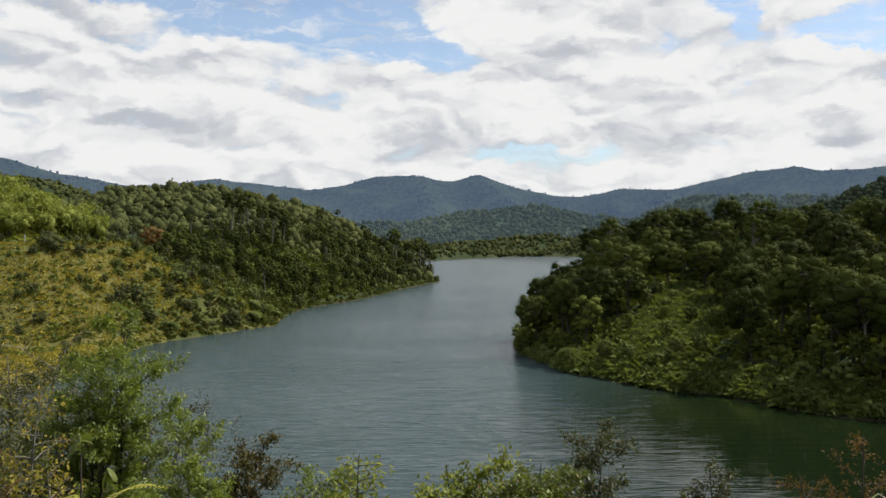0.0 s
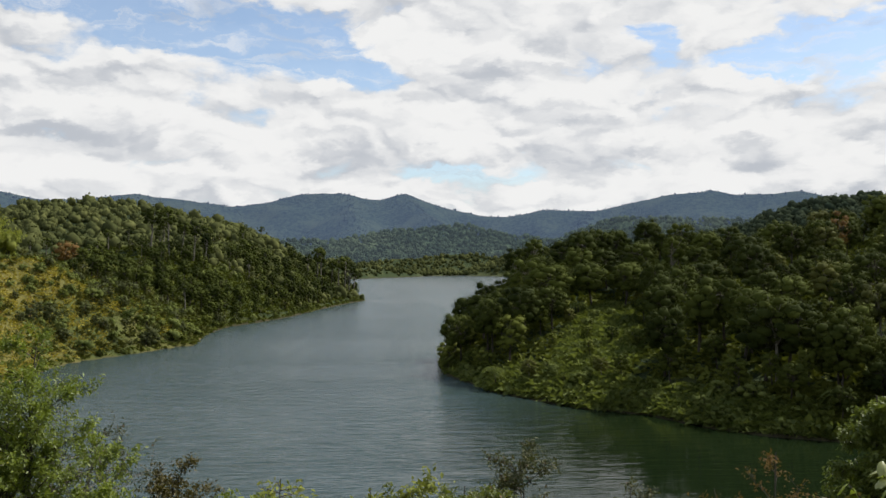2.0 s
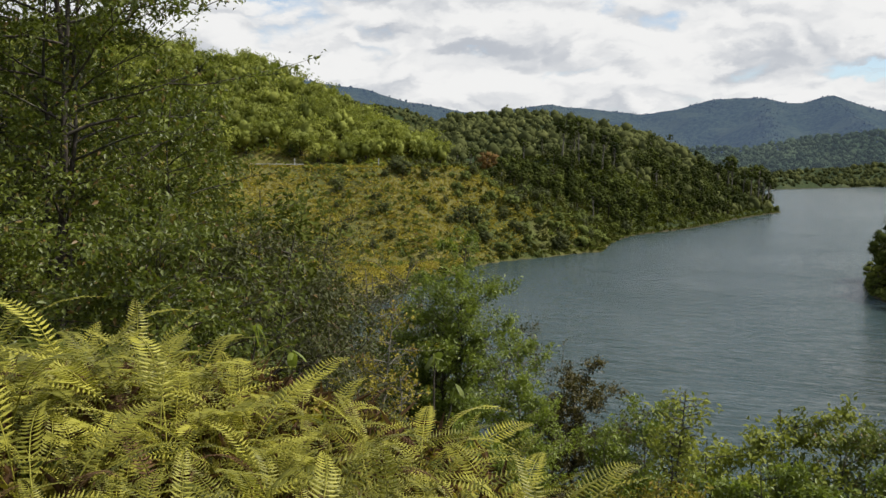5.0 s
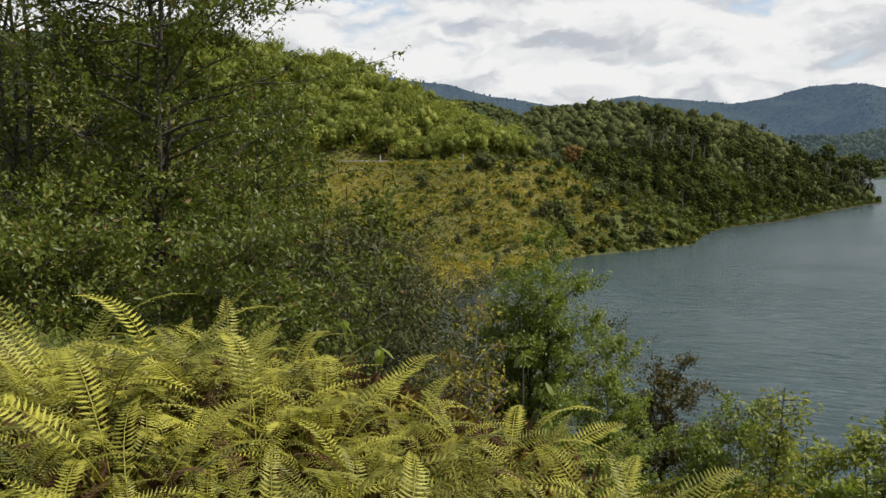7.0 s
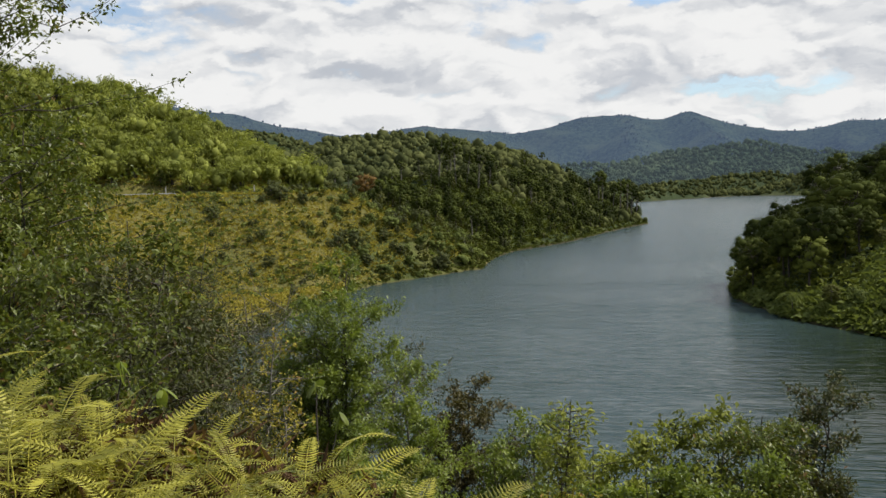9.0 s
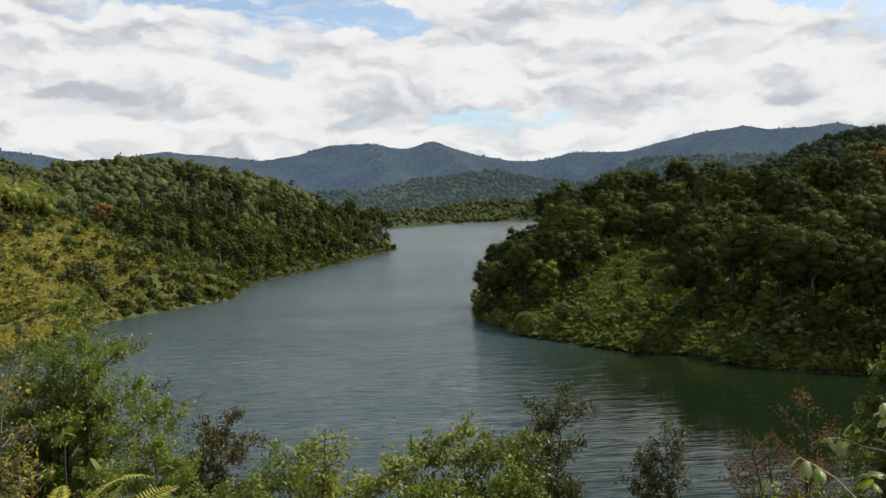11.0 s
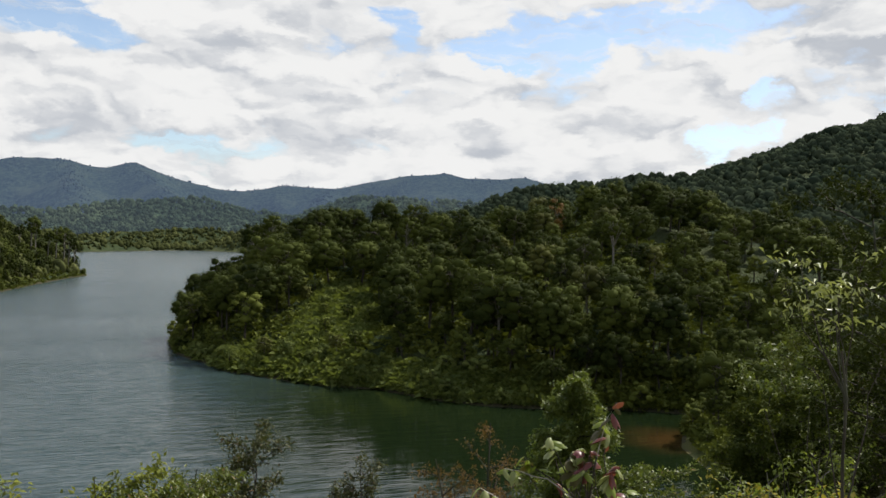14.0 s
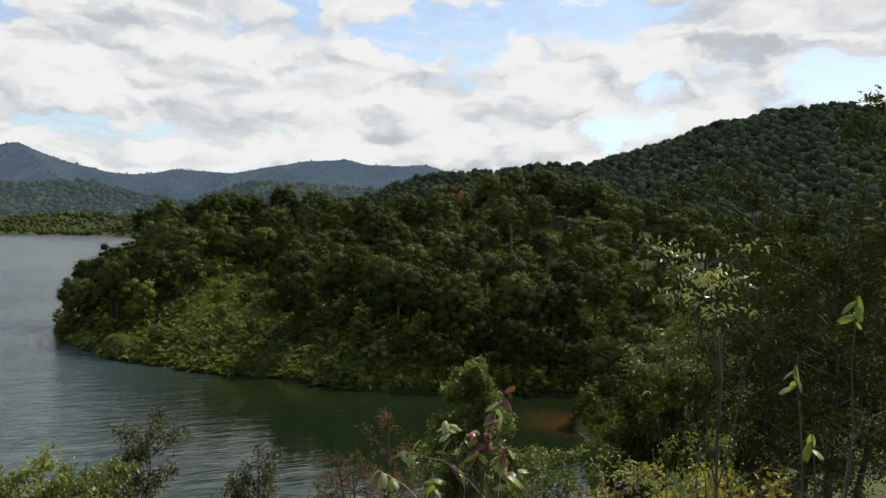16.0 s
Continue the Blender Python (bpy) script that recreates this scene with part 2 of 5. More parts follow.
def hazy_slope_material(name, glow, lush=1.0, air=(0.34, 0.47, 0.80)):
    """Far slopes with haze painted in: dim blue-green base colour, faint emission for the air."""
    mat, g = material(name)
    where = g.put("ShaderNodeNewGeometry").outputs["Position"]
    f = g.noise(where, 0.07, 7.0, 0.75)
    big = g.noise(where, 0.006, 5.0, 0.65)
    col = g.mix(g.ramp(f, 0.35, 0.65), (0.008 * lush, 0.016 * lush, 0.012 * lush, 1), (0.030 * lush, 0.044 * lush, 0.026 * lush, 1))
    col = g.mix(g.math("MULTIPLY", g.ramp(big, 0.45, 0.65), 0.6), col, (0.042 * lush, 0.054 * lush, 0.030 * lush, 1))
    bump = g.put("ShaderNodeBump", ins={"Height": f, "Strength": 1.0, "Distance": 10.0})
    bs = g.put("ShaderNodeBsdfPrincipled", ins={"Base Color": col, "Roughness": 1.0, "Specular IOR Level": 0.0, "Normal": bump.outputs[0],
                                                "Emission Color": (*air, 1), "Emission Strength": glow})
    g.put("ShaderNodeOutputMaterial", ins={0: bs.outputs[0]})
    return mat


GROUND, WATER = ground_material(), water_material()
FOREST_FLOOR = forest_floor_material()
# haze painted as emission, twice as strong on the mountains as on the hills
FAR_HILL, FAR_MOUNTAIN = hazy_slope_material("far_hill_forest_haze", 0.085, 2.5, (0.40, 0.50, 0.62)), hazy_slope_material("far_mountain_forest_haze", 0.170, 1.35)
LEAF_DARK = leaf_material("dark_forest_leaves", (0.009, 0.016, 0.004), (0.082, 0.098, 0.019), gloss=0.04, own=0.7, single=0.2, translucent=0.10, patch=0.12)
LEAF_MID = leaf_material("green_forest_leaves", (0.022, 0.035, 0.008), (0.135, 0.152, 0.028), gloss=0.05, own=0.7, single=0.2, translucent=0.14, patch=0.12)
LEAF_HILL = leaf_material("olive_hillside_leaves", (0.028, 0.035, 0.010), (0.135, 0.137, 0.034), gloss=0.05, own=0.6, single=0.2, translucent=0.14, patch=0.1)
LEAF_LIGHT = leaf_material("light_green_leaves", (0.050, 0.068, 0.018), (0.205, 0.235, 0.065), patch=0.18, single=0.55, gloss=0.06)
LEAF_YELLOW = leaf_material("yellow_green_leaves", (0.15, 0.132, 0.022), (0.44, 0.37, 0.066), tip=(0.27, 0.15, 0.06))
LEAF_BAMBOO = leaf_material("bamboo_leaves", (0.080, 0.100, 0.020), (0.34, 0.36, 0.075), own=0.5, single=0.3)
LEAF_DRY = leaf_material("dry_reddish_leaves", (0.10, 0.055, 0.020), (0.22, 0.13, 0.04))
# distance haze painted into the leaf colour: duller and bluer than nearer woods
LEAF_RIDGE = leaf_material("hazy_ridge_forest_leaves", (0.022, 0.034, 0.023), (0.082, 0.098, 0.056), patch=0.03, translucent=0.1, gloss=0.0)
LEAF_GREY = leaf_material("grey_green_scrub_leaves", (0.045, 0.055, 0.022), (0.11, 0.12, 0.04))
LEAF_FAR = leaf_material("distant_forest_leaves", (0.026, 0.036, 0.016), (0.130, 0.138, 0.050), patch=0.03, single=0.6, translucent=0.1, gloss=0.0)
LEAF_GLOSSY = leaf_material("glossy_green_leaves", (0.024, 0.038, 0.007), (0.185, 0.215, 0.036), tip=(0.17, 0.10, 0.03), rough=0.42, gloss=0.32, translucent=0.28, patch=0.9, own=0.2, single=0.6)
LEAF_FRESH = leaf_material("fresh_green_leaves", (0.060, 0.090, 0.016), (0.27, 0.32, 0.055), rough=0.42, gloss=0.35, translucent=0.35, patch=0.6)
LEAF_OLIVE = leaf_material("olive_scrub_leaves", (0.035, 0.042, 0.014), (0.095, 0.10, 0.032), tip=(0.13, 0.075, 0.035), rough=0.55, gloss=0.25, patch=0.5)
LEAF_BROWN = leaf_material("bronze_leaves", (0.040, 0.038, 0.012), (0.105, 0.088, 0.024), rough=0.5, gloss=0.3, patch=0.6)
LEAF_SOFT = leaf_material("soft_green_leaves", (0.055, 0.080, 0.016), (0.165, 0.195, 0.040), rough=0.5, gloss=0.3, translucent=0.3, patch=0.6)
LEAF_RUST = leaf_material("dull_rusty_leaves", (0.075, 0.052, 0.016), (0.18, 0.105, 0.035), patch=0.8)
LEAF_PALE = leaf_material("pale_yellow_green_leaves", (0.16, 0.18, 0.06), (0.34, 0.36, 0.14), rough=0.4, gloss=0.4, patch=2.0)
LEAF_RED = leaf_material("young_maroon_leaves", (0.10, 0.018, 0.022), (0.24, 0.075, 0.060), rough=0.35, gloss=0.5, patch=5.0)
FERN = leaf_material("fern_fronds", (0.032, 0.044, 0.008), (0.52, 0.48, 0.070), rough=0.45, gloss=0.3, translucent=0.22, patch=1.6, own=0.5, single=0.25)
FERN_DEAD = leaf_material("dead_fern_litter", (0.05, 0.028, 0.014), (0.17, 0.10, 0.05), rough=0.8, patch=1.5)
TWIG = bark_material("bleached_twigs", (0.24, 0.21, 0.17), (0.46, 0.42, 0.36))
BARK_PALE = bark_material("pale_grey_bark", (0.09, 0.08, 0.06), (0.22, 0.20, 0.165))
BARK_DARK = bark_material("dark_brown_bark", (0.022, 0.018, 0.013), (0.07, 0.055, 0.04))

# ---- mesh helpers ----
def mesh_of(name, verts, faces, mat, normals=None):
    """One mesh from an array of points and an array of triangles or quads."""
    verts, faces = np.asarray(verts, np.float32), np.asarray(faces, np.int32)
    if normals is not None:
        a, b, c = verts[faces[:, 0]], verts[faces[:, 1]], verts[faces[:, 2]]
        away = (np.cross(b - a, c - a) * normals[faces[:, 0]]).sum(1) < 0
        faces[away] = faces[away][:, ::-1]
    me = bpy.data.meshes.new(name)
    k = faces.shape[1]
    me.vertices.add(len(verts)), me.loops.add(faces.size), me.polygons.add(len(faces))
    me.vertices.foreach_set("co", verts.ravel())
    me.loops.foreach_set("vertex_index", faces.ravel())
    me.polygons.foreach_set("loop_start", np.arange(0, faces.size, k, dtype=np.int32))
    me.update(calc_edges=True)
    me.materials.append(mat)
    if normals is not None:
        me.normals_split_custom_set_from_vertices(normals.astype(np.float32))
    return me


def smooth(me):
    me.polygons.foreach_set("use_smooth", np.ones(len(me.polygons), bool))
    return me


def merge(pieces):
    """Joins several (verts, faces) pairs into one."""
    vs, fs, n = [], [], 0
    for v, f in pieces:
        vs.append(v), fs.append(np.asarray(f) + n)
        n += len(v)
    return np.concatenate(vs), np.concatenate(fs)


def unit(v):
    return v / np.maximum(np.linalg.norm(v, axis=-1, keepdims=True), 1e-9)


def leaf_cards(rng, pos, axis, length, width, fold=0.25, droop=0.0, facing=None):
    """One folded leaf of two triangles at each point, pointing along axis."""
    n = len(pos)
    axis = unit(axis)
    if facing is None:
        facing = rng.normal(size=(n, 3)) * 0.5 + (0, 0, 1)
    side = unit(np.cross(axis, facing))
    up = np.cross(side, axis)
    L = np.broadcast_to(np.asarray(length, float), (n,))[:, None]
    W = np.broadcast_to(np.asarray(width, float), (n,))[:, None]
    mid = pos + axis * L * 0.45
    tip = pos + axis * L - up * L * droop
    v = np.stack([pos, mid + side * W / 2 + up * W * fold, tip, mid - side * W / 2 + up * W * fold], 1).reshape(-1, 3)
    i = np.arange(n)[:, None] * 4
    f = np.concatenate([i + (0, 1, 2), i + (0, 2, 3)], 1).reshape(-1, 3)
    return v, f


def tube(points, radii, sides=5):
    """A tapered limb of triangles along a line of points."""
    points, radii = np.asarray(points, float), np.asarray(radii, float)
    d = unit(np.gradient(points, axis=0))
    ref = np.where(np.abs(d[:, 2:3]) > 0.9, (1.0, 0, 0), (0, 0, 1.0))
    a = unit(np.cross(d, ref))
    b = np.cross(d, a)
    ang = np.arange(sides) * 2 * np.pi / sides
    v = (points[:, None] + (a[:, None] * np.cos(ang)[None, :, None] + b[:, None] * np.sin(ang)[None, :, None]) * radii[:, None, None]).reshape(-1, 3)
    f = []
    for i in range(len(points) - 1):
        for j in range(sides):
            p, q = i * sides + j, i * sides + (j + 1) % sides
            f += [(p, q, q + sides), (p, q + sides, p + sides)]
    return v, np.array(f)


def bend(rng, start, end, n=6, wobble=0.06, sag=0.0):
    """A slightly crooked line of points from start to end."""
    start, end = np.asarray(start, float), np.asarray(end, float)
    s = np.linspace(0, 1, n)[:, None]
    line = start + (end - start) * s
    size = np.linalg.norm(end - start) * wobble
    off = np.cumsum(rng.normal(size=(n, 3)), axis=0) * size / math.sqrt(n)
    off -= off[:1]
    line = line + off * s
    line[:, 2] += sag * np.linalg.norm(end - start) * (s[:, 0] * (1 - s[:, 0])) * 4
    return line


def part(name, me, parent, label=""):
    ob = new(name, me)
    ob.parent = parent
    if label:
        ob["label"] = label
    return ob


# ---- terrain ----
LAKE = np.array([
    (-73, 209), (-73, 198), (-72, 180), (-71, 155), (-70, 138), (-62, 112), (-46, 80), (-26, 58), (-6, 47), (16, 44), (36, 47), (52, 55), (62, 66), (65, 77), (69, 87), (77, 97), (86, 104),
    (79, 109), (72, 112), (62, 116), (57, 119), (52, 124), (48, 131), (44, 138), (37, 142), (33, 147), (28, 155), (23, 163), (21, 172), (17, 188), (17, 205), (24, 246), (60, 292),
    (95, 340), (175, 400), (260, 500), (320, 700), (330, 1000), (250, 1230), (163, 1320), (110, 1315), (72, 1262), (20, 1180), (-3, 1130), (-40, 1080), (-62, 950), (-34, 720), (-6, 560),
    (-3, 528), (-12, 495), (-24, 440), (-34, 383), (-39, 362), (-47, 340), (-52, 325), (-54, 302), (-54, 286), (-53, 272), (-51, 257), (-57, 248), (-62, 235), (-70, 220)], float)
# crest lines: x, y, z along the line, then the fall per metre to either side
CREST_LINES = [
    ([(-40, 10, 24), (-90, 60, 25), (-150, 110, 25)], 0.3),
    ([(-400, 190, 88), (-300, 225, 78), (-225, 238, 68), (-184, 252, 56), (-178, 260, 57), (-174, 266, 51), (-163, 275, 45), (-153, 281, 38), (-143, 286, 34), (-136, 290, 24), (-112, 300, 24)], 0.5),
    ([(-104, 275, 22), (-148, 404, 30), (-100, 380, 30), (-78, 375, 28), (-50, 467, 29), (-27, 520, 20), (-12, 535, 10)], 0.3),
    ([(-330, 520, 56), (-256, 542, 49), (-239, 550, 45), (-218, 559, 54), (-196, 567, 59), (-166, 576, 61), (-148, 581, 54), (-133, 626, 51), (-113, 630, 47), (-89, 634, 44), (-58, 637, 38), (-45, 700, 24)], 0.22),
    ([(20, 195, 3), (28, 212, 8), (40, 232, 15), (66, 226, 23), (80, 225, 24), (100, 218, 24), (118, 212, 26), (133, 201, 31), (150, 188, 30), (163, 177, 22), (181, 157, 23), (215, 110, 26), (260, 0, 36)], 0.26),
    ([(100, 98, 6), (150, 110, 16), (215, 110, 26)], 0.3),
    ([(230, 1420, 30), (406, 970, 74), (457, 937, 83), (504, 901, 90), (553, 859, 95), (591, 823, 104), (613, 799, 100), (636, 774, 98), (676, 746, 106), (697, 732, 118), (726, 711, 139), (755, 690, 156), (783, 667, 167), (818, 637, 172), (894, 559, 169)], 0.36),
    ([(-1028, 1226, 223), (-940, 1294, 212), (-855, 1352, 194), (-804, 1384, 178), (-726, 1426, 167), (-656, 1459, 146), (-581, 1491, 128), (-494, 1522, 110), (-414, 1545, 88)], 0.36),
    ([(-330, 900, 50), (-190, 940, 55), (-110, 960, 52), (-50, 1010, 46), (-12, 1105, 31), (35, 1195, 20), (86, 1285, 5)], 0.25),
    ([(-420, 1800, 85), (-200, 1720, 62), (-60, 1700, 60), (27, 1700, 75), (116, 1696, 86), (192, 1689, 91), (269, 1679, 74), (340, 1640, 62), (430, 1640, 60)], 0.28),
    ([(-1789, 2653, 358), (-1502, 2825, 302), (-1302, 2923, 257), (-1121, 2997, 229), (-968, 3050, 231), (-817, 3094, 249), (-665, 3130, 235), (-484, 3163, 217), (-362, 3179, 235), (-246, 3191, 263), (-80, 3199, 272), (34, 3200, 246), (134, 3197, 269), (246, 3191, 229), (407, 3174, 187), (512, 3159, 186), (638, 3136, 208), (828, 3091, 204), (944, 3058, 224), (1079, 3013, 256), (1214, 2961, 273), (1291, 2928, 258), (1478, 2838, 268), (1561, 2793, 237), (1881, 2589, 240)], 0.42),
    ([(-80, 3199, 250), (-40, 2500, 110)], 0.42), ([(134, 3197, 250), (230, 2450, 110), (140, 2000, 50)], 0.42), ([(813, 3094, 195), (560, 2250, 110)], 0.4),
    ([(560, 1900, 120), (800, 1750, 112), (1100, 1500, 150)], 0.36),
]
BENCH = [(-150, 110), (-178, 165), (-142, 206), (-108, 226), (-95, 250)]
ROAD = [(160, -60), (12, -5), (0, -2.6), (-5, -0.8), (-14, 1), (-40, 10), (-90, 60), (-150, 110)]
CRESTS = [(*p, *q, fall) for line, fall in CREST_LINES for p, q in zip(line, line[1:])]


def shore_distance(x, y):
    """Metres from the shore, positive on land."""
    p = np.stack([x, y], -1)
    best = np.full(x.shape, 1e9)
    inside = np.zeros(x.shape, bool)
    for a, b in zip(LAKE, np.roll(LAKE, -1, 0)):
        ab = b - a
        s = np.clip(((p - a) @ ab) / (ab @ ab), 0, 1)
        best = np.minimum(best, np.linalg.norm(p - a - s[..., None] * ab, axis=-1))
        cross = (a[1] > y) != (b[1] > y)
        at = a[0] + (y - a[1]) * ab[0] / (ab[1] if abs(ab[1]) > 1e-9 else 1e-9)
        inside ^= cross & (x < at)
    return np.where(inside, -best, best)


def waves(x, y, size, seed):
    """Smooth uneven ground between -1 and 1."""
    r = np.random.default_rng(seed)
    out = np.zeros_like(x, dtype=float)
    for i in range(7):
        a = r.uniform(0, 2 * np.pi)
        k = 2 * np.pi / (size * r.uniform(0.6, 1.7))
        out += np.sin((x * np.cos(a) + y * np.sin(a)) * k + r.uniform(0, 6.28) + 1.3 * np.sin((x * np.sin(a) - y * np.cos(a)) * k * 0.5))
    return out / 4.5


def line_distance(x, y, line):
    best = np.full(x.shape, 1e9)
    for (x0, y0), (x1, y1) in zip(line, line[1:]):
        vx, vy = x1 - x0, y1 - y0
        t = np.clip(((x - x0) * vx + (y - y0) * vy) / (vx * vx + vy * vy), 0, 1)
        best = np.minimum(best, np.hypot(x - x0 - t * vx, y - y0 - t * vy))
    return best


def height(x, y):
    """The ground's height over the lake's level."""
    x, y = np.asarray(x, float), np.asarray(y, float)
    d = shore_distance(x, y)
    cap, depth = np.full(x.shape, 2.0), np.zeros(x.shape)
    for x0, y0, z0, x1, y1, z1, fall in CRESTS:
        vx, vy = x1 - x0, y1 - y0
        s = np.clip(((x - x0) * vx + (y - y0) * vy) / (vx * vx + vy * vy), 0, 1)
        off = np.hypot(x - x0 - s * vx, y - y0 - s * vy)
        soft = np.sqrt(off * off + 16.0) - 4.0
        here = z0 + s * (z1 - z0) - soft * fall
        depth = np.where(here > cap, soft * fall, depth)
        cap = np.maximum(cap, here)
    r = np.hypot(x, y)
    steep = 0.58 + 0.24 * np.clip((-50 - x) / 15, 0, 1) * np.clip((y - 120) / 40, 0, 1) * np.clip((300 - y) / 30, 0, 1)
    bank = np.where(d > 0, steep * d + 0.15, np.maximum(0.16 * d, -6.0))
    far = np.clip((r - 120) / 600, 0, 1)
    rough = waves(x, y, 23, 3) * 0.8 + waves(x, y, 90, 5) * 2 * far + waves(x, y, 320, 7) * 7 * np.clip((r - 900) / 1500, 0, 1)
    rough = rough - np.abs(waves(x, y, 420, 21)) * 50 * np.clip(depth / 90, 0, 1) * np.clip((r - 1300) / 600, 0, 1)
    near_road = line_distance(x, y, BENCH)
    flat = np.clip((6 - near_road) / 3, 0, 1)
    below = 25 - np.clip(near_road - 3, 0, 60) * 0.62
    cap = np.maximum(cap, below)
    cap = cap * (1 - flat) + 25 * flat
    rough = rough * (1 - flat)
    z = np.minimum(bank, cap + rough * np.clip((r - 8) / 30, 0, 1))
    z = np.where((y < 75) & (d > 0), np.minimum(z, 0.46 * d + 0.15), z)
    shoulder = 23.45 + 0.22 * np.exp(-((x + 4.2) ** 2 + (y - 3.2) ** 2) / 5.0) + waves(x, y, 5, 9) * 0.06 - np.clip(line_distance(x, y, ROAD) - 4.3 - 1.6 * np.clip((-x - 0.2) / 1.5, 0, 1), 0, 60) * 0.8
    z = np.where(d > 0, np.maximum(z, shoulder), z)
    return np.where(d > 0, np.maximum(z, 0.1), np.minimum(z, 0.0))


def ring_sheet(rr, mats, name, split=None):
    """Ground between rings round the lookout; beyond split metres it takes the second material."""
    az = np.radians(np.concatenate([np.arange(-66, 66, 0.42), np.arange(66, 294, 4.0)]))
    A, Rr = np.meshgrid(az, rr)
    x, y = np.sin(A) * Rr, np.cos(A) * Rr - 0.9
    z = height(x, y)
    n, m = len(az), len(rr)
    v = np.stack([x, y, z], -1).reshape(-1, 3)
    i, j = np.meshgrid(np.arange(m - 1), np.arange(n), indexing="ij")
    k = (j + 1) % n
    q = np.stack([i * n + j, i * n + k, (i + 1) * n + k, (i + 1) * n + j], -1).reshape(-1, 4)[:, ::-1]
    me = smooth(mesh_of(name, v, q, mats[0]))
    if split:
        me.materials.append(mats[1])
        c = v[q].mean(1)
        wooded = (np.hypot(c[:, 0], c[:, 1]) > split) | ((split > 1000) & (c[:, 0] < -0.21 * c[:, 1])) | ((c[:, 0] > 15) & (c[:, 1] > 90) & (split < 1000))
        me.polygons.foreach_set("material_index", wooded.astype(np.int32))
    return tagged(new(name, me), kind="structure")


ground = ring_sheet(np.concatenate([[0.02], np.arange(0.6, 12, 0.6), np.geomspace(12, 1500, 215)]), (GROUND, FOREST_FLOOR), "ground", 300.0)
tagged(ground, "hilly ground of soil and undergrowth round a lake", "ground")
# past 2050 m the mountain material with its stronger haze glow
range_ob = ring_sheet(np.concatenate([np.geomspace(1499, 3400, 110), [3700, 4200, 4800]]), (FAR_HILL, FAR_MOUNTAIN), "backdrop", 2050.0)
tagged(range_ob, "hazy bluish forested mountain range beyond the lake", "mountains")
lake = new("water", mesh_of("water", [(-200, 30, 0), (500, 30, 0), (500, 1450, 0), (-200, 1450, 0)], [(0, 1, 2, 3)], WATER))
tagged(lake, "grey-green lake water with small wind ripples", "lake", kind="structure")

# ---- trees ----
def core(rng, centre, radius, squash=0.8):
    """A rough lump of twenty triangles that fills the inside of a leaf clump."""
    t = (1 + 5 ** 0.5) / 2
    v = unit(np.array([(-1, t, 0), (1, t, 0), (-1, -t, 0), (1, -t, 0), (0, -1, t), (0, 1, t), (0, -1, -t), (0, 1, -t), (t, 0, -1), (t, 0, 1), (-t, 0, -1), (-t, 0, 1)]))
    f = np.array([(0, 11, 5), (0, 5, 1), (0, 1, 7), (0, 7, 10), (0, 10, 11), (1, 5, 9), (5, 11, 4), (11, 10, 2), (10, 7, 6), (7, 1, 8), (3, 9, 4), (3, 4, 2),
                  (3, 2, 6), (3, 6, 8), (3, 8, 9), (4, 9, 5), (2, 4, 11), (6, 2, 10), (8, 6, 7), (9, 8, 1)])
    v = v * rng.uniform(0.75, 1.1, (12, 1)) * radius
    v[:, 2] *= squash
    return v + centre, f


def clump(rng, centre, radius, n, size, squash=0.75):
    """Leaves over the upper side of a rounded bough."""
    d = unit(rng.normal(size=(n, 3)) + (0, 0, 0.55))
    r = radius * rng.uniform(0.70, 1.25, (n, 1))
    pos = centre + d * r * (1, 1, squash)
    axis = np.cross(d, rng.normal(size=(n, 3))) + d * 0.25 + (0, 0, -0.25)
    s = size * rng.uniform(0.55, 1.4, n)
    return leaf_cards(rng, pos - unit(axis) * s[:, None] * 0.4, axis, s, s * 0.62, -0.1, 0.15, d + (0, 0, 0.25) + rng.normal(size=(n, 3)) * 0.35)


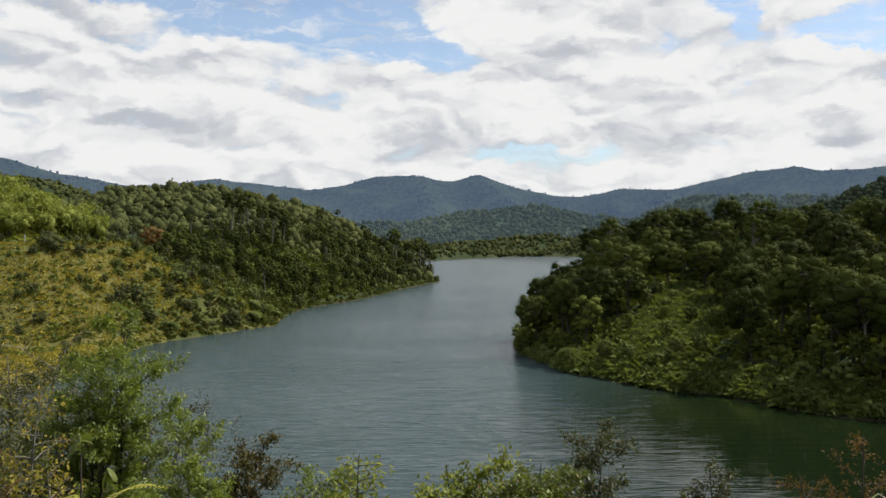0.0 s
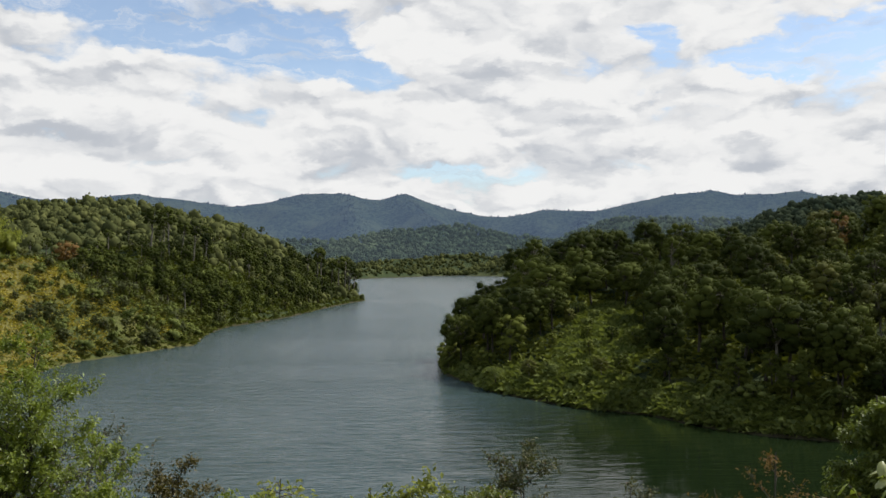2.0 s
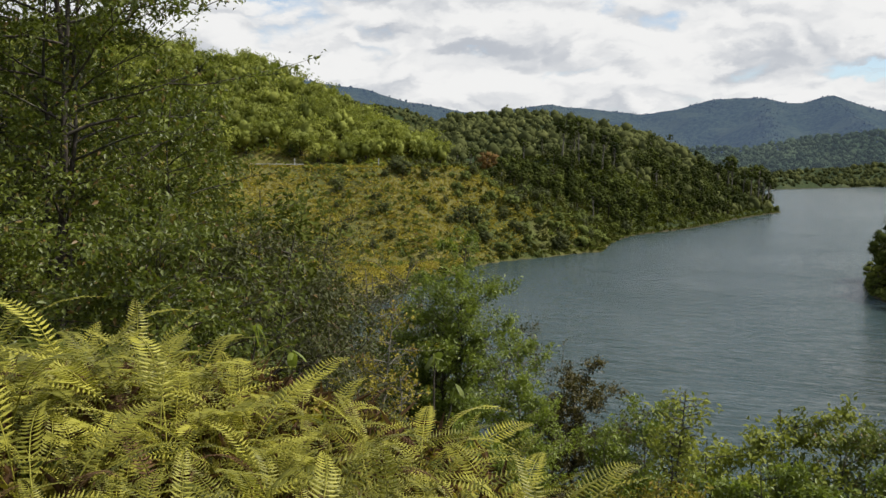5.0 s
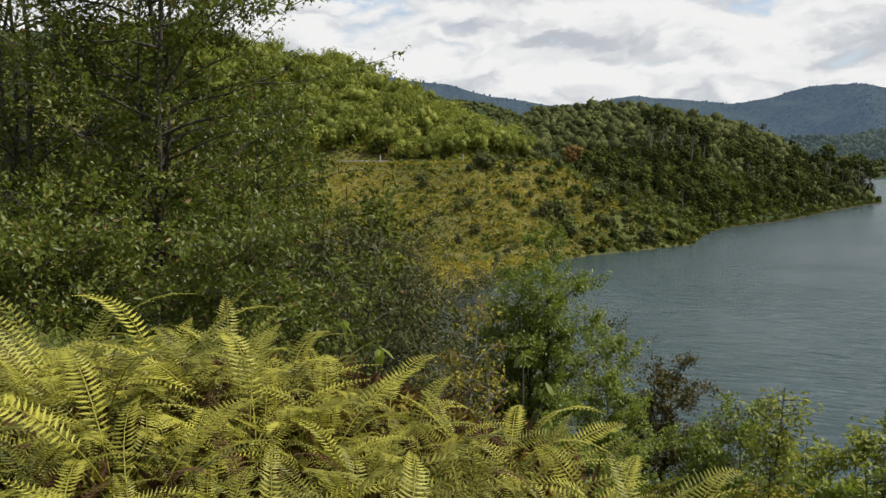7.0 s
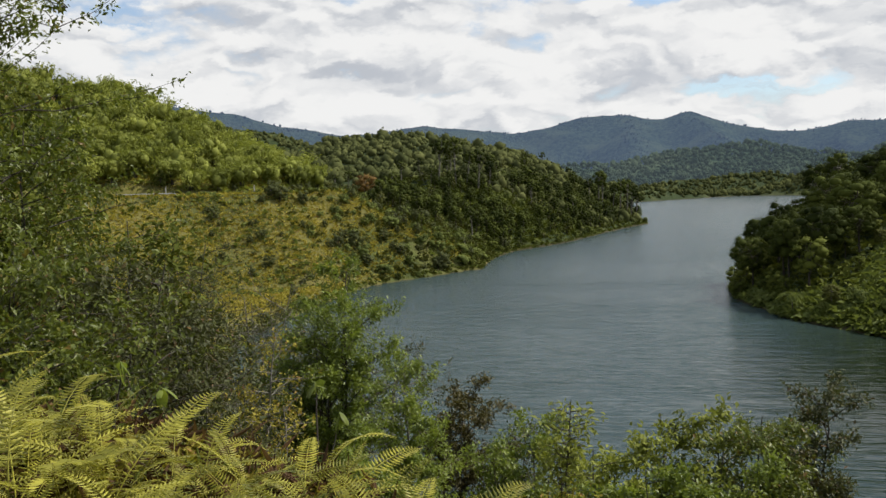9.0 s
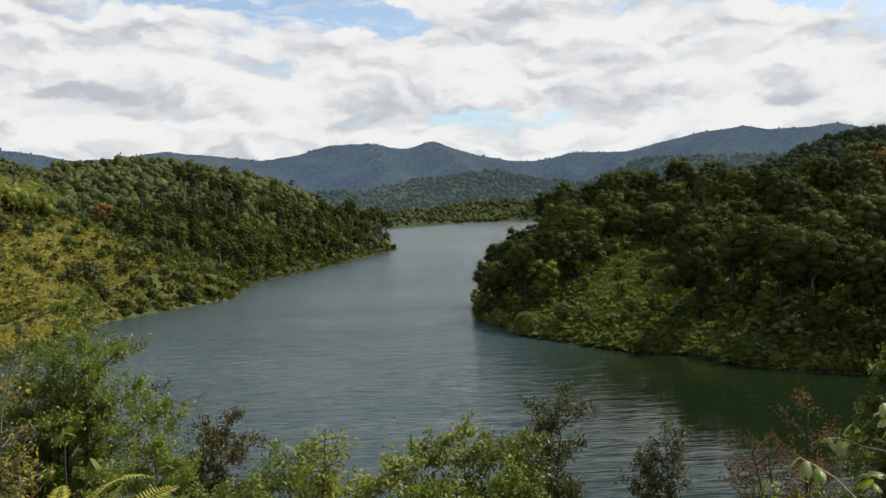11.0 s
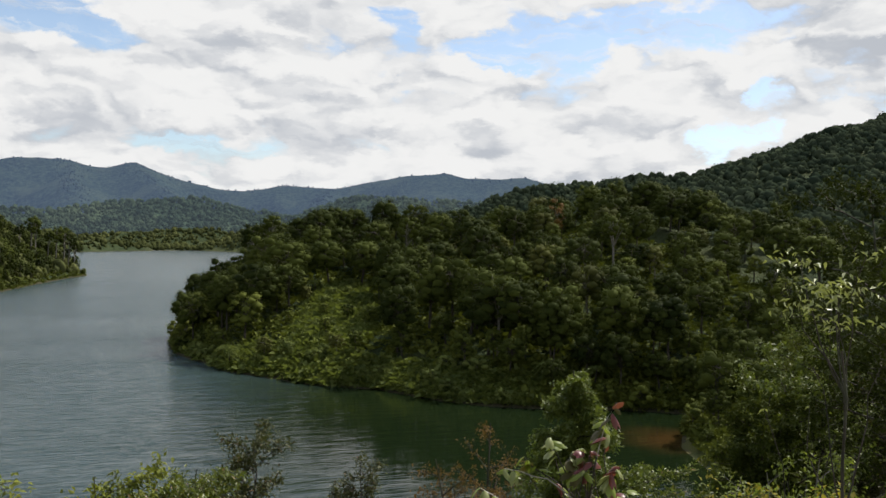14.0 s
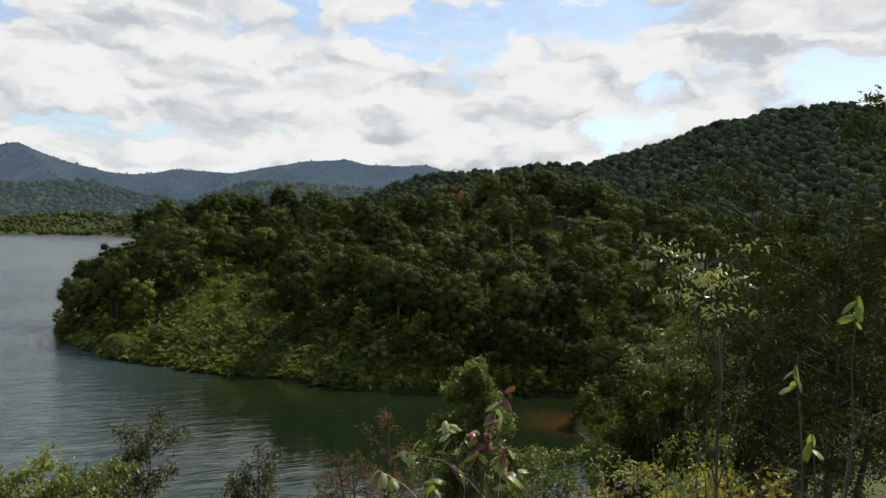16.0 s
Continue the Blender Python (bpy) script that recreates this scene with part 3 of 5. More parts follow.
def forest_tree(rng, high, wide, clumps, leaves, size, base=0.45, flat=0.5, bough=0.20):
    """Trunk with limbs, and a domed crown of leafy boughs at the limb ends. Returns two (verts, faces), and the crown's rounded normals."""
    wood, green, round_off = [], [], []
    lean = rng.normal(size=2) * 0.04 * high
    mid = np.array([lean[0], lean[1], high * (base + (1 - base) * 0.38)])
    up, down, out = high * 0.97 - mid[2], mid[2] - high * base, wide * 0.5
    stem = bend(rng, (0, 0, -0.6), mid + (0, 0, up * 0.6), 7, 0.04)
    r0 = 0.018 * high + 0.05
    wood.append(tube(stem, np.linspace(r0, r0 * 0.3, 7), 6))
    ph = rng.uniform(0, 6.28, 4)
    for i in range(clumps):
        t = 1 - 1.75 * (i + 0.5) / clumps
        ang = i * 2.4 + rng.uniform(-0.4, 0.4)
        ring = math.sqrt(max(0.0, 1 - t * t)) ** flat
        uneven = 1 + 0.16 * math.sin(2 * ang + ph[0]) + 0.14 * math.sin(3 * ang + ph[1] + 2 * t) + 0.10 * math.sin(5 * t + ph[2])
        rad = wide * bough * rng.uniform(0.55, 1.4)
        k = uneven * rng.uniform(0.62, 1.05)
        c = mid + np.array([math.cos(ang) * ring * (out - rad * 0.6) * k, math.sin(ang) * ring * (out - rad * 0.6) * k, (t * (up - rad * 0.6) if t > 0 else t * down) * (0.8 + 0.2 * k)])
        wood.append(tube(bend(rng, stem[3 + i % 3], c, 3, 0.08, 0.05), np.linspace(r0 * 0.35, r0 * 0.08, 3), 3))
        green.append(core(rng, c, rad * 0.74, 0.7))
        green.append(clump(rng, c, rad, leaves, size))
        for v, _ in green[-2:]:
            n = unit(unit(v - c) * 0.8 + (v - mid) / wide * 0.9 + rng.normal(size=v.shape) * 0.10)
            round_off.append(n)
    return merge(wood), merge(green), np.concatenate(round_off)


def tree_kind(name, seed, label, category, leaf, bark, variants, **kw):
    """Several trees of one kind, to be copied over a stretch of land."""
    made = []
    for i in range(variants):
        rng = np.random.default_rng(seed + i)
        (wv, wf), (gv, gf), gn = forest_tree(rng, **kw)
        made.append((name, label, category, smooth(mesh_of("trunk", wv, wf, bark)), mesh_of("crown", gv, gf, leaf, gn)))
    return made


def plant(kind, rng, places, scale, group):
    """Sets trees of a kind at places (x, y), sunk a little into the ground."""
    first = {}
    places = seen_from_lookout(places, 12)
    if not len(places):
        return
    z = height(places[:, 0], places[:, 1])
    for (x, y), zz in zip(places, z):
        i = int(rng.integers(len(kind)))
        s = rng.uniform(*scale)
        m = Matrix.LocRotScale((x, y, zz - 0.1), Euler((rng.normal() * 0.04, rng.normal() * 0.04, rng.uniform(0, 6.28))), (s * rng.uniform(0.9, 1.15), s * rng.uniform(0.9, 1.15), s))
        if i in first:
            copy_thing(first[i], m)
        else:
            name, label, category, trunk, crown = kind[i]
            thing = tagged(new(name), label, category, group)
            wood, leafy = part("trunk", trunk, thing), part("crown", crown, thing)
            if name == "bamboo_clump":
                wood.name = "cane"
                tagged(wood, kind="stuff")
            thing.matrix_basis = m
            first[i] = thing


def spread(rng, n, box, apart, test, tries=12):
    """Random places in a box, at least apart from one another, where test(x, y) holds."""
    x0, x1, y0, y1 = box
    if apart == 0:
        c = np.stack([rng.uniform(x0, x1, n * tries), rng.uniform(y0, y1, n * tries)], -1)
        return c[test(c[:, 0], c[:, 1])][:n]
    kept = np.empty((0, 2))
    for _ in range(40):
        c = np.stack([rng.uniform(x0, x1, 400), rng.uniform(y0, y1, 400)], -1)
        c = c[test(c[:, 0], c[:, 1])]
        for q in c:
            if len(kept) == 0 or np.min(np.hypot(*(kept - q).T)) > apart:
                kept = np.concatenate([kept, q[None]])
                if len(kept) >= n:
                    return kept
    return kept


def seen_from_lookout(p, over):
    """Places that no ground between them and the lookout hides, by over metres."""
    s = np.linspace(0.06, 0.96, 40)
    z = height(p[:, 0], p[:, 1]) + over
    line = 25 + (z[:, None] - 25) * s
    ground_z = height(p[:, :1] * s, p[:, 1:] * s)
    return p[(ground_z < line).all(1)]


def canopy(rng, places, size, mat, name, label, cards=0, lift=0.55):
    """Far woods: a rough crown over each place, all in one sheet."""
    z = height(places[:, 0], places[:, 1])
    cv, cf = core(np.random.default_rng(1), np.zeros(3), 1.0, 1.0)
    n = len(places)
    s = size * (0.45 + 0.9 * rng.uniform(0, 1, n) ** 2)
    c = np.stack([places[:, 0], places[:, 1], z + s * lift], -1)
    v = cv[None] * rng.uniform(0.6, 1.25, (n, 12, 1)) * s[:, None, None] * (1, 1, 1.1) + c[:, None]
    f = cf[None] + (np.arange(n) * 12)[:, None, None]
    parts = [(v.reshape(-1, 3), f.reshape(-1, 3))]
    if cards:
        d = unit(rng.normal(size=(n, cards, 3)) + (0, -0.2, 0.5))
        pos = (c[:, None] + d * s[:, None, None] * rng.uniform(0.75, 1.02, (n, cards, 1))).reshape(-1, 3)
        d = d.reshape(-1, 3)
        axis = np.cross(d, rng.normal(size=d.shape)) + d * 0.4
        L = np.repeat(s, cards) * rng.uniform(0.22, 0.48, n * cards)
        parts.append(leaf_cards(rng, pos - unit(axis) * L[:, None] * 0.5, axis, L, L * 0.75, -0.1, 0.1, d + rng.normal(size=d.shape) * 0.4))
    vv, ff = merge(parts)
    return tagged(new(name, mesh_of(name, vv, ff, mat)), label, "forest", kind="stuff")


def tufts(rng, places, size, mat, name, label, cards=5, slim=0.5, up=0.9, category="undergrowth"):
    """Low growth: a few leaves fanning up from each place, all in one sheet."""
    n = len(places)
    z = height(places[:, 0], places[:, 1])
    base = np.repeat(np.stack([places[:, 0], places[:, 1], z], -1), cards, 0)
    s = np.repeat(size * rng.uniform(0.5, 1.5, n), cards) * rng.uniform(0.7, 1.2, n * cards)
    axis = rng.normal(size=(n * cards, 3)) * (1, 1, 0.5) + (0, 0, up)
    v, f = leaf_cards(rng, base + rng.normal(size=base.shape) * s[:, None] * 0.25 * (1, 1, 0.3), axis, s, s * slim, 0.2, 0.25)
    return tagged(new(name, mesh_of(name, v, f, mat)), label, category, kind="stuff")


def bamboo(rng, high, culms, leaves):
    """A fountain of arching culms hung with narrow leaves."""
    wood, green = [], []
    for i in range(culms):
        ang, lean = rng.uniform(0, 6.28), rng.uniform(0.15, 0.55)
        h = high * rng.uniform(0.7, 1.05)
        s = np.linspace(0, 1, 6)
        out = lean * h * s ** 2.2
        line = np.stack([np.cos(ang) * (out + 0.5 * rng.uniform()), np.sin(ang) * (out + 0.5 * rng.uniform()), h * (s - 0.28 * lean * 1.8 * s ** 4) - 0.3], -1)
        wood.append(tube(line, np.linspace(0.06, 0.015, 6), 3))
        t = rng.uniform(0.25, 1, leaves) ** 0.7
        p = np.stack([np.interp(t, s, line[:, k]) for k in range(3)], -1) + rng.normal(size=(leaves, 3)) * (0.55, 0.55, 0.45)
        axis = rng.normal(size=(leaves, 3)) * 0.6 + (math.cos(ang) * 0.6, math.sin(ang) * 0.6, -0.45)
        L = rng.uniform(0.5, 1.0, leaves)
        green.append(leaf_cards(rng, p, axis, L, L * 0.42, 0.15, 0.3))
    for i in range(5):
        green.append(core(rng, np.array([rng.normal() * 0.8, rng.normal() * 0.8, high * rng.uniform(0.3, 0.7)]), high * 0.15, 1.3))
    return merge(wood), merge(green)


def palm(rng, high, fronds):
    wood = [tube(bend(rng, (0, 0, -0.3), (0.3, 0.2, high), 6, 0.05), np.linspace(0.16, 0.1, 6), 6)]
    green = []
    for i in range(fronds):
        ang = i * 2.4
        s = np.linspace(0, 1, 8)
        L = rng.uniform(2.2, 3.0)
        rise = rng.uniform(0.2, 0.9)
        line = np.stack([0.3 + np.cos(ang) * L * s, 0.2 + np.sin(ang) * L * s, high + L * (rise * s - 0.95 * s ** 2)], -1)
        green.append(tube(line, np.linspace(0.05, 0.015, 8), 3))
        t = np.repeat(np.linspace(0.12, 1, 16), 2)
        p = np.stack([np.interp(t, s, line[:, k]) for k in range(3)], -1)
        side = np.array([-math.sin(ang), math.cos(ang), 0]) * np.tile([1, -1], 16)[:, None]
        green.append(leaf_cards(rng, p, side + (math.cos(ang) * 0.5, math.sin(ang) * 0.5, -0.35), 0.75, 0.16, 0.1, 0.2))
    return merge(wood), merge(green)


def kind_from(name, label, category, leaf, bark, pairs):
    return [(name, label, category, smooth(mesh_of("trunk", *w, bark)), mesh_of("crown", *g, leaf)) for w, g in pairs]


def sector(rng, n, a0, a1, r0, r1):
    a, r = np.radians(rng.uniform(a0, a1, n)), np.sqrt(rng.uniform(r0 * r0, r1 * r1, n))
    p = np.stack([np.sin(a) * r, np.cos(a) * r], -1)
    return p[shore_distance(p[:, 0], p[:, 1]) > 3]


def inside(x, y, cx, cy, rx, ry, turn=0.0):
    c, s = math.cos(radians(turn)), math.sin(radians(turn))
    u, v = (x - cx) * c + (y - cy) * s, -(x - cx) * s + (y - cy) * c
    return (u / rx) ** 2 + (v / ry) ** 2 < 1


rng = np.random.default_rng(11)
DARK_TREES = tree_kind("broadleaf_tree", 100, "dark green broadleaf forest tree with dense rounded crown", "tree", LEAF_DARK, BARK_DARK, 7, high=13.5, wide=9.0, clumps=31, leaves=62, size=0.40, base=0.34, bough=0.17)
MID_TREES = tree_kind("understory_tree", 140, "mid-green understory tree with lumpy leafy crown", "tree", LEAF_MID, BARK_DARK, 6, high=10, wide=6.4, clumps=22, leaves=52, size=0.36, base=0.26, bough=0.18)
TALL_TREES = tree_kind("emergent_tree", 170, "tall dark forest tree with pale bare trunk", "tree", LEAF_DARK, BARK_PALE, 5, high=19, wide=7.5, clumps=18, leaves=44, size=0.46, base=0.58, bough=0.17)
SHORE_TREES = tree_kind("shore_tree", 230, "bushy green tree leaning over the lake shore", "tree", LEAF_MID, BARK_DARK, 5, high=7.5, wide=6.5, clumps=18, leaves=34, size=0.42, base=0.05)
BUSHES = tree_kind("bush", 200, "rounded light green bush on a slope", "bush", LEAF_LIGHT, BARK_DARK, 5, high=3.4, wide=4.2, clumps=12, leaves=30, size=0.34, base=0.03, bough=0.22)
SCRUB = tree_kind("scrub_bush", 260, "dull olive scrub bush on the grassy slope", "bush", LEAF_GREY, BARK_DARK, 4, high=3.6, wide=3.0, clumps=11, leaves=26, size=0.32, base=0.05, bough=0.22)
BAMBOOS = kind_from("bamboo_clump", "bright yellow-green bamboo clump with arching canes", "bamboo", LEAF_BAMBOO, BARK_DARK, [bamboo(np.random.default_rng(300 + i), 8.5, 12, 48) for i in range(4)])
PALMS = kind_from("palm", "small palm with drooping pale fronds among forest trees", "palm", LEAF_LIGHT, BARK_DARK, [palm(np.random.default_rng(330 + i), 3.5, 11) for i in range(2)])

LIGHT_TREES = tree_kind("light_green_tree", 240, "light yellow-green crowned tree among darker ones", "tree", LEAF_HILL, BARK_PALE, 4, high=12, wide=7.6, clumps=20, leaves=44, size=0.42, base=0.3)
RED = tree_kind("rust_leaved_tree", 430, "rust-red leaved tree among green hillside trees", "tree", LEAF_DRY, BARK_PALE, 1, high=10, wide=7.5, clumps=16, leaves=50, size=0.5, base=0.25)

# ---- wooded peninsula ----
clearing = lambda x, y: inside(x, y, 45, 166, 30, 8.0, 69) | inside(x, y, 28, 161, 9, 5, -62) | ((shore_distance(x, y) < 7) & (x > 36) & (x < 66) & (y < 152) & (y > 112))
open_to_sky = lambda x, y: inside(x, y, 44, 162, 31, 9.0, 69) | inside(x, y, 28, 161, 10, 6.5, -62) | ((shore_distance(x, y) < 6) & (x > 36) & (x < 66) & (y < 152) & (y > 112))
wood = lambda x, y: (((x > 14) & (y > 95)) | ((x > 74) & (y > 45))) & (np.hypot(x, y) < 285) & (np.arctan2(x, y) < 1.02)
tip_trees = [(20.5, 190), (20, 200), (21.5, 210), (25, 217), (26, 186), (27, 200), (32, 192), (33, 212), (38, 204), (31, 224)]
plant(DARK_TREES, rng, np.array(tip_trees, float), (0.72, 0.95), "trees of the wooded peninsula")
plant(TALL_TREES, rng, np.array([(40, 234), (43.5, 232)], float), (1.0, 1.1), "tall trees of the wooded peninsula")
plant(DARK_TREES, rng, np.array([(133, 201), (126, 203), (140, 195), (151, 186), (119, 209), (66, 226), (74, 225), (84, 224), (95, 219), (106, 215), (55, 214), (58, 206), (54, 224), (60, 222)], float), (0.85, 1.05), "trees of the wooded peninsula")
plant(DARK_TREES, rng, np.array([(59, 150), (63, 140), (57, 160), (66, 131), (72, 124), (80, 120), (88, 116), (64, 170), (62, 182)], float), (0.85, 1.05), "trees of the wooded peninsula")
plant(MID_TREES, rng, np.array([(24, 172), (25, 166), (35, 152), (39, 149), (31, 162), (44, 147), (36, 163), (42, 160)], float), (0.32, 0.55), "trees of the wooded peninsula")
plant(DARK_TREES, rng, spread(rng, 40, (60, 112, 60, 140), 4.6, lambda x, y: wood(x, y) & (shore_distance(x, y) > 3) & (shore_distance(x, y) < 11) & ~open_to_sky(x, y)), (0.5, 0.85), "trees of the wooded peninsula")
plant(DARK_TREES, rng, spread(rng, 190, (14, 175, 60, 245), 7.0, lambda x, y: wood(x, y) & (shore_distance(x, y) > 7) & ~open_to_sky(x, y)), (0.62, 1.02), "trees of the wooded peninsula")
# fewer mid-green trees past x = 66, so darker leaves stand in for shade
plant(MID_TREES, rng, spread(rng, 170, (14, 190, 60, 262), 6.0, lambda x, y: wood(x, y) & (shore_distance(x, y) > 4) & ~open_to_sky(x, y) & ((x < 66) | (np.sin(x * 0.3 + y * 0.4) > 0.3))), (0.5, 1.2), "trees of the wooded peninsula")
plant(TALL_TREES, rng, spread(rng, 10, (60, 220, 110, 260), 14.0, lambda x, y: wood(x, y) & (shore_distance(x, y) > 9) & (shore_distance(x, y) < 55) & ~clearing(x, y)), (0.6, 0.78), "tall trees of the wooded peninsula")
plant(LIGHT_TREES, rng, spread(rng, 45, (24, 200, 90, 260), 9.0, lambda x, y: wood(x, y) & (shore_distance(x, y) > 9) & ~open_to_sky(x, y)), (0.55, 1.05), "light trees of the wooded peninsula")
plant(SHORE_TREES, rng, spread(rng, 46, (12, 112, 60, 240), 4.0, lambda x, y: wood(x, y) & (shore_distance(x, y) > 0.3) & (shore_distance(x, y) < 5) & ~open_to_sky(x, y)), (0.4, 0.9), "trees along the peninsula shore")
plant(BUSHES, rng, spread(rng, 60, (14, 70, 60, 230), 3.0, lambda x, y: wood(x, y) & (shore_distance(x, y) > 0.2) & (clearing(x, y) | (shore_distance(x, y) < 3))), (0.35, 1.0), "bushes on the peninsula slope")
plant(MID_TREES, rng, np.array([(48, 168), (44, 172), (41, 154), (55, 196), (50, 160), (38, 150), (34, 157), (57, 178)], float), (0.26, 0.46), "trees of the wooded peninsula")
plant(LIGHT_TREES, rng, np.array([(41, 149), (30, 159), (36, 168), (43, 180)], float), (0.25, 0.42), "light trees of the wooded peninsula")
plant(PALMS, rng, np.array([(24.4, 163.5), (30.0, 178.0), (68.0, 119.0), (74.0, 116.0), (46.0, 186.0), (36.0, 202.0)]), (0.8, 1.1), "palms on the peninsula")
plant(SHORE_TREES, rng, np.array([(70, 84), (72, 89), (75, 92), (78, 95), (81, 98), (84, 100), (74, 86), (78, 90), (82, 94), (70, 79), (87, 102)], float), (0.22, 0.5), "bushes on the spit")
p = spread(rng, 2600, (64, 94, 64, 110), 0.0, lambda x, y: (shore_distance(x, y) > 0.8) & (shore_distance(x, y) < 16))
tufts(rng, p, 0.8, LEAF_MID, "spit_brush", "green brush covering the sandy spit", 6, 0.55, 0.7)
ORANGE = tree_kind("rust_leaved_tree", 432, "small orange-leaved tree in the dark forest", "tree", LEAF_DRY, BARK_PALE, 1, high=11, wide=5.5, clumps=14, leaves=50, size=0.45, base=0.2)
plant(ORANGE, rng, np.array([(109.0, 190.0)]), (1.1, 1.1), "")
p = spread(rng, 9000, (14, 90, 110, 215), 0.0, lambda x, y: wood(x, y) & (shore_distance(x, y) > 0.1) & clearing(x, y))
tufts(rng, p, 1.05, LEAF_LIGHT, "hill_creeper", "light green large-leaved creeper covering the peninsula clearing", 6, 0.75, 0.5)
# LEAF_MID instead of LEAF_LIGHT: the creeper's shade is put into its colour
p = spread(rng, 5000, (62, 120, 60, 140), 0.0, lambda x, y: wood(x, y) & (shore_distance(x, y) > 0.1) & (shore_distance(x, y) < 10))
p = np.concatenate([p, spread(rng, 12000, (14, 130, 95, 245), 0.0, lambda x, y: wood(x, y) & (shore_distance(x, y) > 4) & ~clearing(x, y))])
tufts(rng, p, 1.0, LEAF_MID, "shade_creeper", "dark green creeper over the shaded forest floor", 5, 0.75, 0.5)
p = spread(rng, 3000, (14, 66, 100, 240), 0.0, lambda x, y: wood(x, y) & (shore_distance(x, y) > 0.1) & (shore_distance(x, y) < 5))
tufts(rng, p, 0.85, LEAF_LIGHT, "creeper", "light green large-leaved creeper along the peninsula shore", 5, 0.75, 0.5)

# ---- grassy hill with a road bench ----
hill = lambda x, y: (x < -60) & (x > -330) & (y > 110) & (y < 345) & (shore_distance(x, y) > 1)
def facing(x, y):
    p = np.stack([x, y], -1)
    keep = np.zeros(len(p), bool)
    if len(p):
        seen = seen_from_lookout(p, 4)
        keep = np.isin(x, seen[:, 0])
    return keep


plant(BAMBOOS, rng, spread(rng, 230, (-240, -100, 205, 305), 4.4, lambda x, y: hill(x, y) & (height(x, y) > 25.3) & facing(x, y)), (0.75, 1.25), "bamboo on the hilltop")
p = spread(rng, 7000, (-260, -95, 195, 320), 0.0, lambda x, y: hill(x, y) & (height(x, y) > 25.2))
p = seen_from_lookout(p, 2)
tufts(rng, p, 1.7, LEAF_BAMBOO, "hill_brush", "bright green brush covering the hill above the road", 6, 0.4, 0.6)
plant(MID_TREES, rng, spread(rng, 30, (-240, -100, 200, 310), 8, lambda x, y: hill(x, y) & (height(x, y) > 26)), (0.5, 0.9), "small trees on the hilltop")
plant(SHORE_TREES, rng, spread(rng, 40, (-330, -150, 120, 260), 9, lambda x, y: hill(x, y) & (height(x, y) > 26)), (0.6, 1.1), "small trees on the hilltop")
plant(MID_TREES, rng, np.array([(-186, 254), (-180, 258), (-176, 262), (-192, 250)], float), (0.6, 0.75), "small trees on the hilltop")
plant(SCRUB, rng, spread(rng, 75, (-180, -60, 130, 300), 3.6, lambda x, y: hill(x, y) & (height(x, y) < 24.0) & (np.sin(x * 0.17 + 1.0) + np.sin(y * 0.13 + x * 0.05) > 0.4)), (0.35, 0.95), "scrub of the grassy slope")
plant(BUSHES, rng, spread(rng, 80, (-140, -50, 205, 330), 3.6, lambda x, y: (x < -50) & (shore_distance(x, y) > 0.5) & (np.arctan2(x, y) > -0.40) & (height(x, y) < 30)), (0.5, 1.15), "bushes of the opposite slope")
plant(SCRUB, rng, spread(rng, 60, (-150, -50, 215, 340), 4.5, lambda x, y: (shore_distance(x, y) > 0.5) & (np.arctan2(x, y) > -0.45)), (0.5, 1.4), "scrub of the opposite slope")
p = seen_from_lookout(spread(rng, 60000, (-190, -50, 115, 300), 0.0, lambda x, y: (x < -48) & (shore_distance(x, y) > 0.6) & (height(x, y) < 32) & (np.arctan2(x, y) < -0.25 + 0.04 * np.sin(y * 0.15) + 0.02 * np.sin(x * 0.4)), 2), 1.5)[:42000]
tufts(rng, p, 0.62, LEAF_YELLOW, "tall_grass", "yellow-green ferns and tall grass on the slope", 4, 0.5, 0.6)
p = spread(rng, 4500, (-200, -45, 115, 340), 0.0, lambda x, y: (x < -45) & (shore_distance(x, y) > 0.3)  & (height(x, y) < 45) & (np.sin(x * 0.11) + np.sin(y * 0.09 + x * 0.04) > 0))
tufts(rng, p, 1.0, LEAF_LIGHT, "low_shrubs", "green low shrubs spread over the slope", 6, 0.6, 0.7)

# ---- opposite wooded shore ----
point = lambda x, y: (x < -48) & (y > 205) & (y < 320) & (np.arctan2(x, y) > -0.352 + 0.02 * np.sin(y * 0.15)) & (shore_distance(x, y) > 0.0) & (shore_distance(x, y) < 60)
p = spread(rng, 6000, (-150, -48, 205, 320), 0.0, lambda x, y: (x < -48) & (shore_distance(x, y) > 0.0) & (shore_distance(x, y) < 70) & (np.arctan2(x, y) > -0.46))
thin = np.clip((np.arctan2(p[:, 0], p[:, 1]) + 0.47) / 0.22, 0.05, 1) ** 1.5 * (0.6 + 0.4 * np.sin(p[:, 0] * 0.35) * np.sin(p[:, 1] * 0.22 + 1.0))
p = p[rng.uniform(0, 1, len(p)) < thin]
tufts(rng, p, 1.3, LEAF_HILL, "point_brush", "olive green brush covering the point of the shore", 6, 0.55, 0.7)
plant(SHORE_TREES, rng, spread(rng, 34, (-130, -48, 205, 320), 5.0, point), (0.22, 0.45), "bushes along the opposite shore")
plant(SCRUB, rng, spread(rng, 45, (-150, -60, 190, 300), 5.0, lambda x, y: hill(x, y) & (height(x, y) < 27) & (np.arctan2(x, y) > -0.50)), (0.5, 1.3), "scrub of the opposite slope")
plant(MID_TREES, rng, spread(rng, 16, (-130, -48, 205, 320), 7.0, point), (0.28, 0.5), "trees of the opposite shore")
